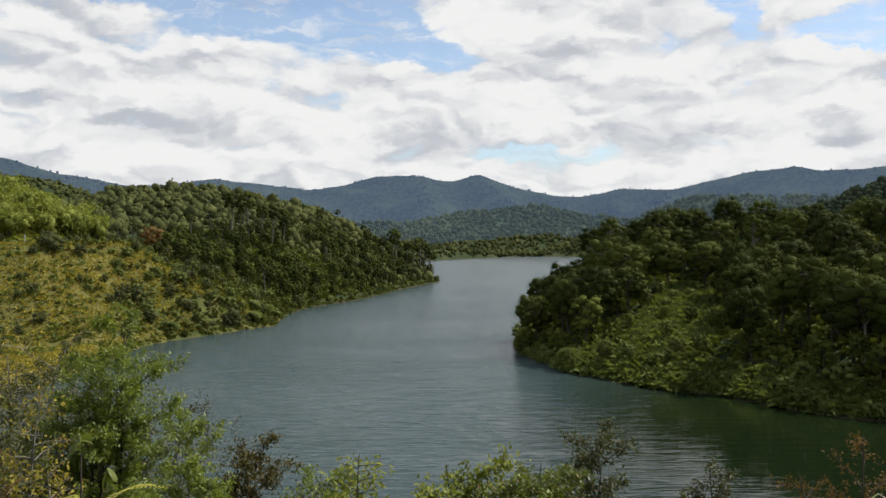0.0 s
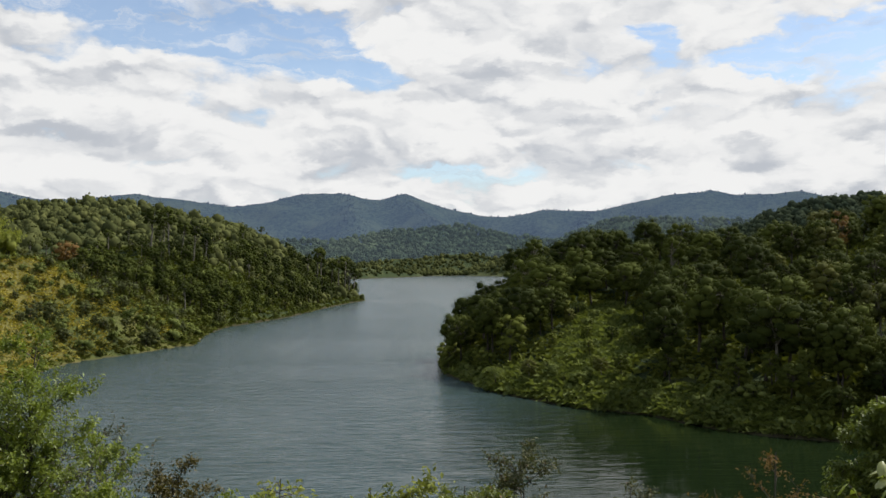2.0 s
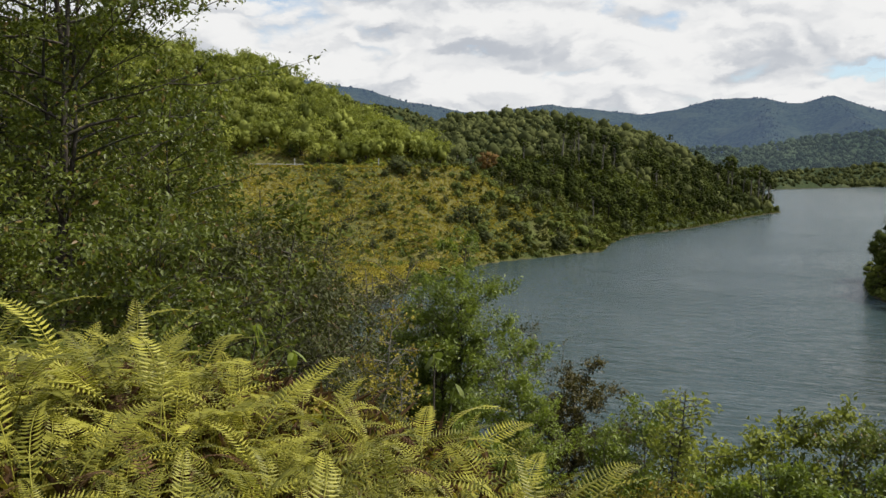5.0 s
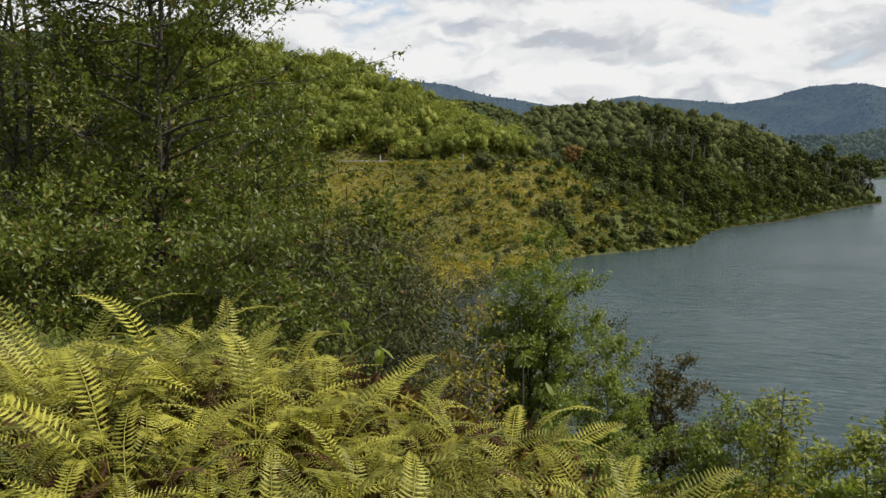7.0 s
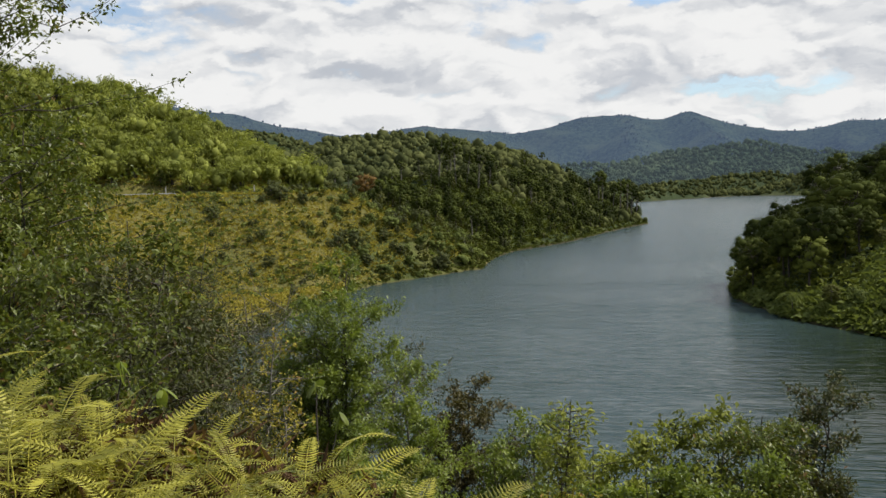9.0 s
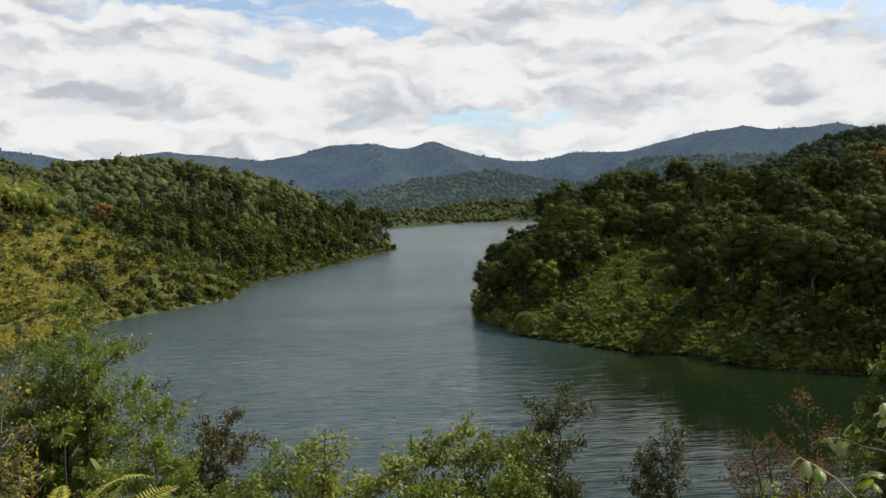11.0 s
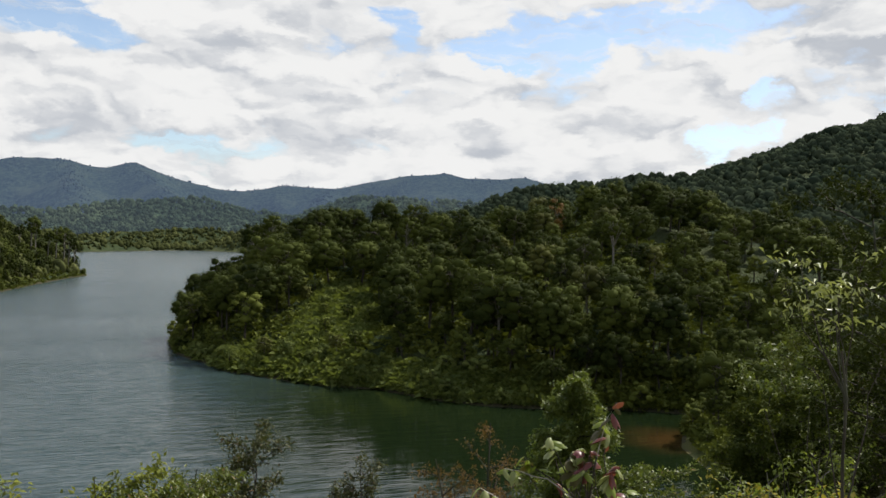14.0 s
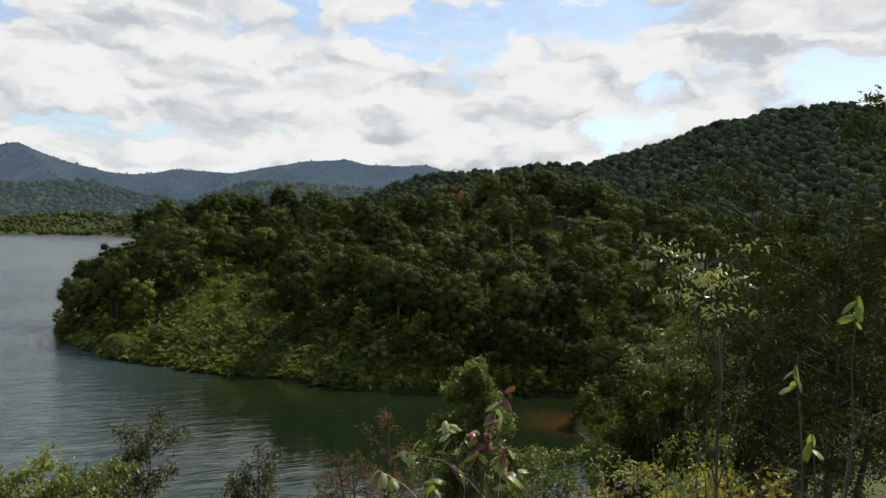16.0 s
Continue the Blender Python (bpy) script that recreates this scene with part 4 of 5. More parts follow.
shore_wood = lambda x, y: (y > 270) & (y < 560) & (x < 0) & (np.arctan2(x, y) > -0.37 + 0.04 * np.sin(y * 0.11) + 0.05 * np.clip((330 - y) / 60, 0, 1)) & (shore_distance(x, y) > 3) & (shore_distance(x, y) < 85)
DARK_OPPOSITE = tree_kind("dark_hillside_tree", 450, "tall dark green hillside tree on the opposite shore", "tree", LEAF_DARK, BARK_DARK, 5, high=13, wide=7.0, clumps=16, leaves=40, size=0.55, base=0.3)
OPPOSITE = tree_kind("hillside_tree", 400, "olive-green hillside tree on the opposite shore", "tree", LEAF_HILL, BARK_PALE, 6, high=10, wide=6.6, clumps=16, leaves=30, size=0.52, base=0.15)
plant(TALL_TREES, rng, np.array([(-84, 372), (-80, 376), (-88, 380), (-76, 382), (-92, 374), (-72, 388), (-22, 512), (-27, 500), (-30, 505), (-14, 520), (-9, 527), (-18, 516), (-12, 524), (-34, 492)], float), (0.85, 1.2), "tall trees of the opposite shore")
plant(TALL_TREES, rng, spread(rng, 34, (-165, 0, 300, 545), 8.0, lambda x, y: shore_wood(x, y) & (shore_distance(x, y) > 10)), (0.5, 0.85), "tall trees of the opposite shore")
plant(DARK_OPPOSITE, rng, spread(rng, 230, (-110, 0, 285, 545), 5.2, lambda x, y: shore_wood(x, y) & (shore_distance(x, y) < 46) & (np.sin(x * 0.13) + np.sin(y * 0.06) > -0.9)), (0.5, 1.0), "dark trees of the opposite shore")
plant(OPPOSITE, rng, spread(rng, 200, (-175, 0, 262, 560), 5.0, shore_wood), (0.35, 0.85), "trees of the opposite shore")
plant(SHORE_TREES, rng, spread(rng, 100, (-85, 3, 240, 560), 3.6, lambda x, y: (shore_distance(x, y) > 0.0) & (shore_distance(x, y) < 6) & (y > 236) & (x < 4)), (0.35, 0.75), "trees along the opposite shore")
plant(BUSHES, rng, spread(rng, 70, (-90, 3, 120, 575), 3.0, lambda x, y: (shore_distance(x, y) > -0.3) & (shore_distance(x, y) < 1.6) & (y > 120) & (x < 4)), (0.4, 0.7), "bushes along the opposite shore")
plant(SHORE_TREES, rng, spread(rng, 95, (-92, -40, 118, 345), 2.2, lambda x, y: (shore_distance(x, y) > -0.7) & (shore_distance(x, y) < 0.8)), (0.22, 0.42), "bushes along the opposite shore")
plant(LIGHT_TREES, rng, spread(rng, 30, (-170, 0, 270, 560), 8.0, shore_wood), (0.35, 0.7), "light trees of the opposite shore")
plant(BUSHES, rng, spread(rng, 85, (-140, 0, 215, 400), 3.6, lambda x, y: (x < 0) & (shore_distance(x, y) > 1) & (shore_distance(x, y) < 34) & (np.arctan2(x, y) > -0.36)), (0.5, 1.2), "bushes of the opposite shore")
p = spread(rng, 10000, (-175, 0, 262, 565), 0.0, shore_wood)
p = p[rng.uniform(0, 1, len(p)) < np.clip((np.arctan2(p[:, 0], p[:, 1]) + 0.40) / 0.14, 0.0, 1)]
tufts(rng, p, 1.5, LEAF_MID, "hillside_brush", "dark green brush between the hillside trees", 5, 0.6, 0.6)
plant(RED, rng, np.array([(-103.6, 304.0)]), (1.0, 1.0), "")

p = spread(rng, 6000, (-90, 4, 115, 575), 0.0, lambda x, y: (x < 4) & (np.abs(shore_distance(x, y) - 0.4) < 0.8))
tufts(rng, p, 0.9, LEAF_MID, "shore_grass", "green grass and reeds along the waterline", 6, 0.4, 0.8)

# ---- distance ----
p = seen_from_lookout(sector(rng, 18000, -38, 13, 420, 1495), 14)
clear = inside(p[:, 0], p[:, 1], -185, 560, 120, 70, 20) & (rng.uniform(0, 1, len(p)) < 0.72)
p = p[~clear]
canopy(rng, p[:8000], 3.9, LEAF_FAR, "far_woods", "green woods on the hills beyond the lake", 22)
p = seen_from_lookout(sector(rng, 9000, -27, -1, 400, 720), 10)
p = p[rng.uniform(0, 1, len(p)) < 0.55 + 0.45 * np.sin(p[:, 0] * 0.06) * np.sin(p[:, 1] * 0.05)]
canopy(rng, p[:3000], 2.7, LEAF_FAR, "ridge_woods", "olive green scrubby woods on the ridge behind the shore", 14)
p = seen_from_lookout(sector(rng, 24000, 8, 58, 290, 1300), 14)
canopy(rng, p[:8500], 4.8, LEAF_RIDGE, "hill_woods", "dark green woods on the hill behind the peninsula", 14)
p = seen_from_lookout(sector(rng, 14000, -12, 32, 1500, 2050), 14)
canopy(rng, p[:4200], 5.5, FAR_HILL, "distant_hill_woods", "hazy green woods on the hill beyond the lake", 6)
crest = []
for line, fall in CREST_LINES:
    for p, q in zip(line, line[1:]):
        if math.hypot(q[0], q[1]) > 1400:
            n = int(math.hypot(q[0] - p[0], q[1] - p[1]) / 3)
            t = rng.uniform(0, 1, n)[:, None]
            crest.append(np.array(p[:2]) + (np.array(q[:2]) - np.array(p[:2])) * t + rng.normal(size=(n, 2)) * 26)
p = seen_from_lookout(np.concatenate(crest), 14)
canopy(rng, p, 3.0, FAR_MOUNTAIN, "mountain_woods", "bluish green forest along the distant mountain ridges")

# ---- growth on the near bank ----
def near_tree(rng, high, wide, stems, leaf, count, base=0.3, slim=0.5, lean=0.06, thick=1.0, droop=0.2, up=0.25, taper=0.7, cone=False):
    """A tree seen close by: stems, branches, twigs, and single leaves along the twigs."""
    wood, heads, dirs = [], [], []
    for k in range(stems):
        ang = k * 2.4 + rng.uniform(0, 1)
        foot = np.array([math.cos(ang), math.sin(ang), 0]) * 0.07 * (stems > 1)
        h = high * (1.0 if k == 0 else rng.uniform(0.72, 0.97))
        top = foot + (math.cos(ang) * lean * 0.5 * h * (stems > 1) + rng.normal() * 0.02 * h, math.sin(ang) * lean * 0.5 * h * (stems > 1) + rng.normal() * 0.02 * h, h)
        stem = bend(rng, foot - (0, 0, 0.3), top, 10, 0.03)
        r0 = (0.0085 * h + 0.010) * thick
        wood.append(tube(stem, np.linspace(r0, r0 * 0.12, 10), 6))
        n = 64 if cone else max(8, int(24 / math.sqrt(stems)) + 4)
        for i in range(n):
            s = base + (0.98 - base) * (i + rng.uniform(0, 1)) / n
            p = np.array([np.interp(s, np.linspace(0, 1, 10), stem[:, c]) for c in range(3)])
            a = i * 2.4 + rng.uniform(-0.6, 0.6)
            rel = (s - base) / (1 - base)
            reach = wide * 0.5 * (math.sqrt(max(0.0, 1 - (2 * rel ** taper - 1) ** 2)) * 0.8 + 0.3) * rng.uniform(0.65, 1.0)
            if cone:
                reach = wide * 0.5 * ((1 - rel) ** 0.8 + 0.05) * rng.uniform(0.75, 1.0)
            d = np.array([math.cos(a), math.sin(a), rng.uniform(up * 0.4, up * 2.2)])
            end = p + d * reach
            br = bend(rng, p, end, 6, 0.1, 0.04)
            rb = r0 * (1 - 0.75 * s) * 0.45 + 0.004
            wood.append(tube(br, np.linspace(rb, rb * 0.25, 6), 4))
            for j in range(7):
                q = br[min(5, 1 + j)] if j < 5 else br[5 - (j - 5) * 2]
                e = q + (unit(d) * 0.4 + rng.normal(size=3) * (0.6, 0.6, 0.45) + (0, 0, 0.15)) * reach * rng.uniform(0.22, 0.45)
                tw = bend(rng, q, e, 4, 0.12)
                wood.append(tube(tw[[0, 2, 3]], np.linspace(rb * 0.4, 0.002, 3), 3))
                heads.append(tw), dirs.append(e - q)
    heads, dirs = np.array(heads), np.array(dirs)
    pick = rng.integers(len(heads), size=count)
    s = rng.uniform(0.15, 1.0, count) ** 0.8 * 3
    i = np.minimum(s.astype(int), 2)
    f = (s - i)[:, None]
    pos = heads[pick, i] * (1 - f) + heads[pick, i + 1] * f + rng.normal(size=(count, 3)) * leaf * 0.75
    axis = unit(dirs[pick]) * 0.5 + rng.normal(size=(count, 3)) * 0.6 + (0, 0, 0.1 - droop)
    L = leaf * rng.uniform(0.6, 1.25, count)
    return merge(wood), leaf_cards(rng, pos, axis, L, L * slim, 0.18, 0.15)


def set_near(name, label, category, x, y, top, wide, leaf_mat, bark, seed, group="", **kw):
    r = np.random.default_rng(seed)
    z = float(height(np.array([x]), np.array([y]))[0])
    kw["base"] = 1 - (1 - kw["base"]) * min(1.0, (0.9 * wide + 2.6) / (top - z))
    (wv, wf), (gv, gf) = near_tree(r, top - z, wide, **kw)
    thing = tagged(new(name), label, category, group)
    thing.location = (x, y, z - 0.05)
    part("trunk", smooth(mesh_of("trunk", wv, wf, bark)), thing)
    part("foliage", mesh_of("foliage", gv, gf, leaf_mat), thing)
    return thing


# tall trees beside the ferns
tall = "multi-stemmed tall tree with small glossy leaves beside ferns"
set_near("roadside_tree", tall, "tree", -9.9, 9.4, 30.5, 4.2, LEAF_GLOSSY, BARK_DARK, 501, stems=4, leaf=0.093, count=23000, base=0.1, lean=0.05)
set_near("roadside_tree", tall, "tree", -11.4, 8.4, 29.6, 5.0, LEAF_GLOSSY, BARK_DARK, 502, stems=3, leaf=0.093, count=15000, base=0.1, lean=0.10)
set_near("roadside_tree", "leafy tall tree with thin dark stems behind ferns", "tree", -10.8, 13.0, 26.6, 3.8, LEAF_GLOSSY, BARK_DARK, 503, stems=3, leaf=0.093, count=22507, base=0.08)
set_near("roadside_tree", "dark leafy tree standing deep behind tall ferns", "tree", -15.5, 13.5, 27.6, 6.5, LEAF_MID, BARK_DARK, 504, stems=3, leaf=0.192, count=15390, base=0.1)
set_near("understory_shrub", "dark green leafy shrub under the tall trees", "shrub", -6.6, 7.4, 24.4, 2.8, LEAF_GLOSSY, BARK_DARK, 505, stems=4, leaf=0.082, count=14404, base=0.05, lean=0.2)
set_near("understory_shrub", "dark green leafy shrub under the tall trees", "shrub", -9.2, 6.6, 24.7, 3.2, LEAF_GLOSSY, BARK_DARK, 506, stems=4, leaf=0.088, count=14404, base=0.05, lean=0.2)
set_near("understory_shrub", "dark green leafy shrub under the tall trees", "shrub", -7.0, 10.0, 24.3, 3.2, LEAF_OLIVE, BARK_DARK, 507, stems=4, leaf=0.095, count=12312, base=0.05, lean=0.2)

for k, (x, y, top, wide) in enumerate([(-14.0, 16.0, 26.2, 4.6), (-19.0, 17.5, 27.0, 7.0), (-21.0, 13.0, 27.4, 7.0), (-13.0, 19.0, 24.5, 5.0)]):
    set_near("roadside_tree", "dark leafy tree standing deep behind tall ferns", "tree", x, y, top, wide, LEAF_MID, BARK_DARK, 510 + k, stems=3, leaf=0.22, count=6500, base=0.1)

# thin scrub in the gully
for k, (x, y, top, wide) in enumerate([(-13.5, 21.0, 21.9, 4.2), (-16.5, 26.0, 22.6, 5.0), (-12.0, 25.0, 21.2, 4.4), (-15.0, 31.0, 21.9, 5.2), (-11.0, 18.0, 21.6, 3.6), (-19.5, 31.5, 22.4, 5.5),
                                       (-10.0, 29.0, 19.8, 4.4), (-9.8, 22.0, 20.4, 3.6), (-20.5, 24.5, 23.2, 5.2), (-8.6, 14.2, 21.9, 2.8), (-23.0, 38.0, 20.6, 6.0), (-17.0, 39.0, 18.6, 5.5)]):
    set_near("gully_scrub", "thin olive scrub bush with bare grey twigs", "scrub", x, y, top, wide, LEAF_OLIVE, BARK_PALE if k % 3 == 0 else BARK_DARK, 520 + k, "scrub in the gully",
             stems=5, leaf=0.116, count=8208, base=0.06, lean=0.16, droop=0.05)
set_near("yellow_sapling", "small yellowish sapling in the scrub", "sapling", -6.3, 12.4, 22.5, 1.2, LEAF_YELLOW, BARK_PALE, 540, stems=2, leaf=0.075, count=1500, base=0.45)
set_near("yellow_sapling", "small yellowish sapling in the scrub", "sapling", -5.4, 11.2, 22.2, 1.0, LEAF_YELLOW, BARK_PALE, 541, stems=2, leaf=0.075, count=900, base=0.45)

# trees down the slope towards the water
set_near("slope_tree", "slim round-crowned tree with fresh green top leaves", "tree", -6.8, 16.9, 23.1, 2.2, LEAF_FRESH, BARK_DARK, 551, stems=6, leaf=0.085, count=30000, base=0.18, lean=0.05, up=0.5, taper=0.7)
set_near("slope_shrub", "leafy green shrub on the slope below", "shrub", -8.2, 16.6, 20.9, 2.2, LEAF_GLOSSY, BARK_DARK, 552, stems=3, leaf=0.088, count=14404, base=0.1, lean=0.15)
set_near("slope_shrub", "leafy green shrub on the slope below", "shrub", -5.6, 14.5, 20.2, 2.4, LEAF_FRESH, BARK_DARK, 553, stems=4, leaf=0.088, count=15512, base=0.1, lean=0.18)
set_near("slope_tree", "young bright green tree with upright branches", "tree", -5.5, 18.7, 21.2, 1.8, LEAF_FRESH, BARK_PALE, 554, stems=2, leaf=0.093, count=13296, base=0.15, up=0.6)
set_near("slope_tree", "bronze-leaved dark bushy tree on the slope", "tree", -5.6, 23.0, 19.7, 2.2, LEAF_BROWN, BARK_DARK, 555, stems=3, leaf=0.116, count=13132, base=0.05, lean=0.12, up=0.5)
set_near("slope_tree", "young bright green tree with upright branches", "tree", -2.65, 16.8, 20.5, 1.7, LEAF_FRESH, BARK_PALE, 556, stems=3, leaf=0.098, count=13296, base=0.1, lean=0.1, up=0.6)
set_near("slope_tree", "thin leaning sapling with one feathery flat top", "tree", -1.6, 14.4, 21.3, 0.8, LEAF_BAMBOO, BARK_DARK, 557, stems=2, leaf=0.123, count=600, base=0.7, up=0.15)
set_near("slope_tree", "dull green small tree by the water", "tree", -4.3, 24.4, 17.9, 1.8, LEAF_OLIVE, BARK_DARK, 558, stems=3, leaf=0.110, count=6155, base=0.1)
bush = "broad yellow-green bush with glossy leaves over the water"
set_near("slope_bush", bush, "bush", -0.5, 16.6, 20.5, 3.0, LEAF_BAMBOO, BARK_DARK, 561, stems=5, leaf=0.137, count=20929, base=0.1, lean=0.22)
set_near("slope_bush", bush, "bush", 1.5, 17.2, 20.5, 2.6, LEAF_GLOSSY, BARK_DARK, 562, stems=5, leaf=0.110, count=24930, base=0.1, lean=0.2)
set_near("slope_bush", bush, "bush", 0.5, 15.4, 20.1, 3.0, LEAF_FRESH, BARK_DARK, 563, stems=5, leaf=0.110, count=24930, base=0.1, lean=0.22)
set_near("slope_bush", "low yellow-green bush on the slope", "bush", -2.2, 14.2, 19.8, 2.6, LEAF_YELLOW, BARK_DARK, 564, stems=5, leaf=0.110, count=10670, base=0.05, lean=0.2)
set_near("slope_bush", "low yellow-green bush on the slope", "bush", -3.6, 16.6, 18.8, 2.6, LEAF_YELLOW, BARK_DARK, 565, stems=5, leaf=0.110, count=9849, base=0.05, lean=0.2)
set_near("slope_tree", "thin dull green tree standing before the water", "tree", 3.75, 20.3, 20.1, 1.6, LEAF_OLIVE, BARK_DARK, 566, stems=3, leaf=0.116, count=9028, base=0.25, up=0.5)
set_near("slope_tree", "thin dull green tree standing before the water", "tree", 2.6, 20.0, 19.5, 1.4, LEAF_BROWN, BARK_DARK, 567, stems=2, leaf=0.110, count=3692, base=0.3, up=0.5)
set_near("slope_tree", "thin dull green tree standing before the water", "tree", 7.6, 25.0, 18.1, 1.2, LEAF_OLIVE, BARK_DARK, 568, stems=2, leaf=0.116, count=4104, base=0.3, up=0.6)
set_near("slope_bush", "rust-tinged feathery bush on the slope", "bush", 7.4, 16.0, 21.3, 1.7, LEAF_RUST, BARK_DARK, 569, stems=6, leaf=0.075, count=6500, base=0.2, lean=0.1, up=0.6)
set_near("slope_tree", "pointed fresh green tree with dense small leaves", "tree", 8.65, 13.3, 23.35, 3.7, LEAF_SOFT, BARK_DARK, 571, stems=1, leaf=0.088, count=42000, base=0.05, up=0.14, cone=True)
set_near("slope_bush", "light green leafy bush at the bank edge", "bush", 7.0, 12.6, 21.3, 2.6, LEAF_FRESH, BARK_DARK, 572, stems=5, leaf=0.098, count=16621, base=0.1, lean=0.2)
set_near("slope_bush", "light green leafy bush at the bank edge", "bush", 9.4, 13.6, 21.0, 2.8, LEAF_GLOSSY, BARK_DARK, 573, stems=5, leaf=0.098, count=16621, base=0.1, lean=0.2)

# trees of the bank towards the cove
# LEAF_DARK on this bank puts the trees' shade into their leaf colour
cove = "dark feathery tree on the bank above the cove"
for k, (x, y, top, wide, mat) in enumerate([(18.4, 17.8, 23.4, 3.0, LEAF_SOFT), (21.6, 21.4, 22.0, 4.0, LEAF_MID), (16.9, 17.6, 21.6, 2.2, LEAF_MID), (20.5, 18.0, 22.3, 2.8, LEAF_BROWN), (22.5, 19.5, 22.9, 4.4, LEAF_DARK),
                                            (25.0, 21.0, 21.5, 4.2, LEAF_DARK), (31.5, 28.0, 20.5, 5.0, LEAF_DARK), (27.0, 24.5, 20.4, 4.2, LEAF_MID), (33.0, 29.0, 22.5, 6.0, LEAF_DARK)]):
    set_near("bank_tree", cove, "tree", x, y, top, wide, mat, BARK_DARK, 580 + k, "trees above the cove", stems=2, leaf=0.137, count=10773, base=0.12, up=0.35)
set_near("roadside_tree", "tall dark tree with lit leaf edges", "tree", 14.9, 10.4, 28.2, 4.6, LEAF_DARK, BARK_DARK, 595, stems=3, leaf=0.123, count=16672, base=0.12)
set_near("roadside_tree", "tall dark tree with lit leaf edges", "tree", 18.2, 13.4, 27.4, 5.0, LEAF_DARK, BARK_DARK, 596, stems=3, leaf=0.137, count=16672, base=0.1)
for k, (x, y, top, wide) in enumerate([(8.6, 7.4, 22.2, 2.2), (10.2, 9.4, 21.8, 2.6), (11.8, 8.4, 22.6, 2.4), (10.5, 12.2, 20.6, 2.6), (13.2, 12.2, 21.6, 2.8), (8.0, 9.6, 21.2, 1.9)]):
    set_near("bank_bush", "yellow-green leafy bush at the roadside bank", "bush", x, y, top, wide, (LEAF_YELLOW, LEAF_FRESH, LEAF_OLIVE)[k % 3], BARK_PALE, 600 + k, "bushes of the roadside bank",
             stems=5, leaf=0.110, count=5643, base=0.08, lean=0.2)


# ---- ferns ----
def frond(rng, length, pairs=22):
    """An arching stalk with a comb of narrow leaflets on both sides. Starts at the origin and leans towards x."""
    s = np.linspace(0, 1, 9)
    rise, fall = rng.uniform(0.8, 1.45), rng.uniform(0.35, 0.8)
    line = np.stack([length * (0.25 * s + 0.55 * s ** 1.6), rng.normal() * 0.06 * s ** 2, length * (rise * s - fall * s ** 2.4)], -1)
    pieces = [tube(line, np.linspace(0.006, 0.0015, 9), 3)]
    t = np.repeat(np.linspace(0.36, 0.99, pairs), 2)
    p = np.stack([np.interp(t, s, line[:, k]) for k in range(3)], -1)
    d = unit(np.stack([np.interp(t, s, np.gradient(line[:, k])) for k in range(3)], -1))
    sign = np.tile([1.0, -1.0], pairs)[:, None]
    side = unit(np.cross(d, (0, 0.0, 1.0))) * sign
    rel = (t - 0.36) / 0.63
    L = length * 0.108 * (np.sin(np.pi * np.clip(0.12 + 0.86 * rel, 0, 1)) ** 0.7 * (1 - 0.35 * rel)) * rng.uniform(0.85, 1.1, len(t)) + 0.004
    normal = np.cross(d, side) * sign
    pieces.append(leaf_cards(rng, p, side + d * 0.42 - (0, 0, 0.18), L, 0.008 + L * 0.10, 0.14, 0.16, normal))
    return merge(pieces)


FRONDS = []
for k in range(9):
    r = np.random.default_rng(700 + k)
    FRONDS.append(smooth(mesh_of("frond", *frond(r, 1.0), FERN)))


DEAD_FRONDS = [smooth(mesh_of("frond", *frond(np.random.default_rng(715 + k), 0.8, 18), FERN_DEAD)) for k in range(3)]


def fern(rng, x, y, size, fronds, group):
    z = float(height(np.array([x]), np.array([y]))[0])
    thing = tagged(new("fern"), "yellow-green fern with arching comb-like fronds", "fern", group)
    thing.location = (x, y, z - 0.02)
    a0 = rng.uniform(0, 6.28)
    for i in range(fronds):
        dead = rng.uniform() < 0.07
        ob = part("frond", (DEAD_FRONDS if dead else FRONDS)[int(rng.integers(3 if dead else len(FRONDS)))], thing, "brown dead frond" if dead else "")
        s = size * rng.uniform(0.7, 1.2)
        ob.matrix_basis = Matrix.LocRotScale((rng.normal() * 0.05, rng.normal() * 0.05, 0), Euler((rng.normal() * 0.25, rng.normal() * 0.22, a0 + i * 2.4 + rng.normal() * 0.2)), (s, s, s))
    return thing


r = np.random.default_rng(720)
placed = []
while len(placed) < 150:
    a, d = radians(r.uniform(-66, -10)), r.uniform(2.0, 5.8)
    d = min(d, 5.6 - max(0.0, (math.degrees(a) + 48) / 33) * 1.9 - r.uniform(0, 0.5))
    q = (math.sin(a) * d, math.cos(a) * d)
    if d < 2.0 or any(math.hypot(q[0] - u, q[1] - v) < 0.21 for u, v in placed):
        continue
    placed.append(q)
    fern(r, q[0], q[1], r.uniform(0.62, 0.95) * (0.52 + 0.08 * d) * (0.84 if math.degrees(a) > -33 else 1.0), 7, "ferns on the bank")
# dead fronds and low growth under the ferns
a, d = np.radians(r.uniform(-70, -8, 2600)), r.uniform(1.4, 6.5, 2600)
tufts(r, np.stack([np.sin(a) * d, np.cos(a) * d], -1), 0.16, FERN_DEAD, "fern_litter", "brown dead fern litter under the ferns", 6, 0.12, 0.5, "litter")
a, d = np.radians(r.uniform(-75, -12, 5000)), r.uniform(1.6, 6.5, 5000)
tufts(r, np.stack([np.sin(a) * d, np.cos(a) * d], -1), 0.07, LEAF_YELLOW, "low_weeds", "low yellow-green weeds covering the bank", 7, 0.35, 0.8)
a, d = np.radians(r.uniform(-75, 62, 5000)), np.sqrt(r.uniform(150, 2500, 5000))
p = np.stack([np.sin(a) * d, np.cos(a) * d], -1)
p = p[shore_distance(p[:, 0], p[:, 1]) > 0.5]
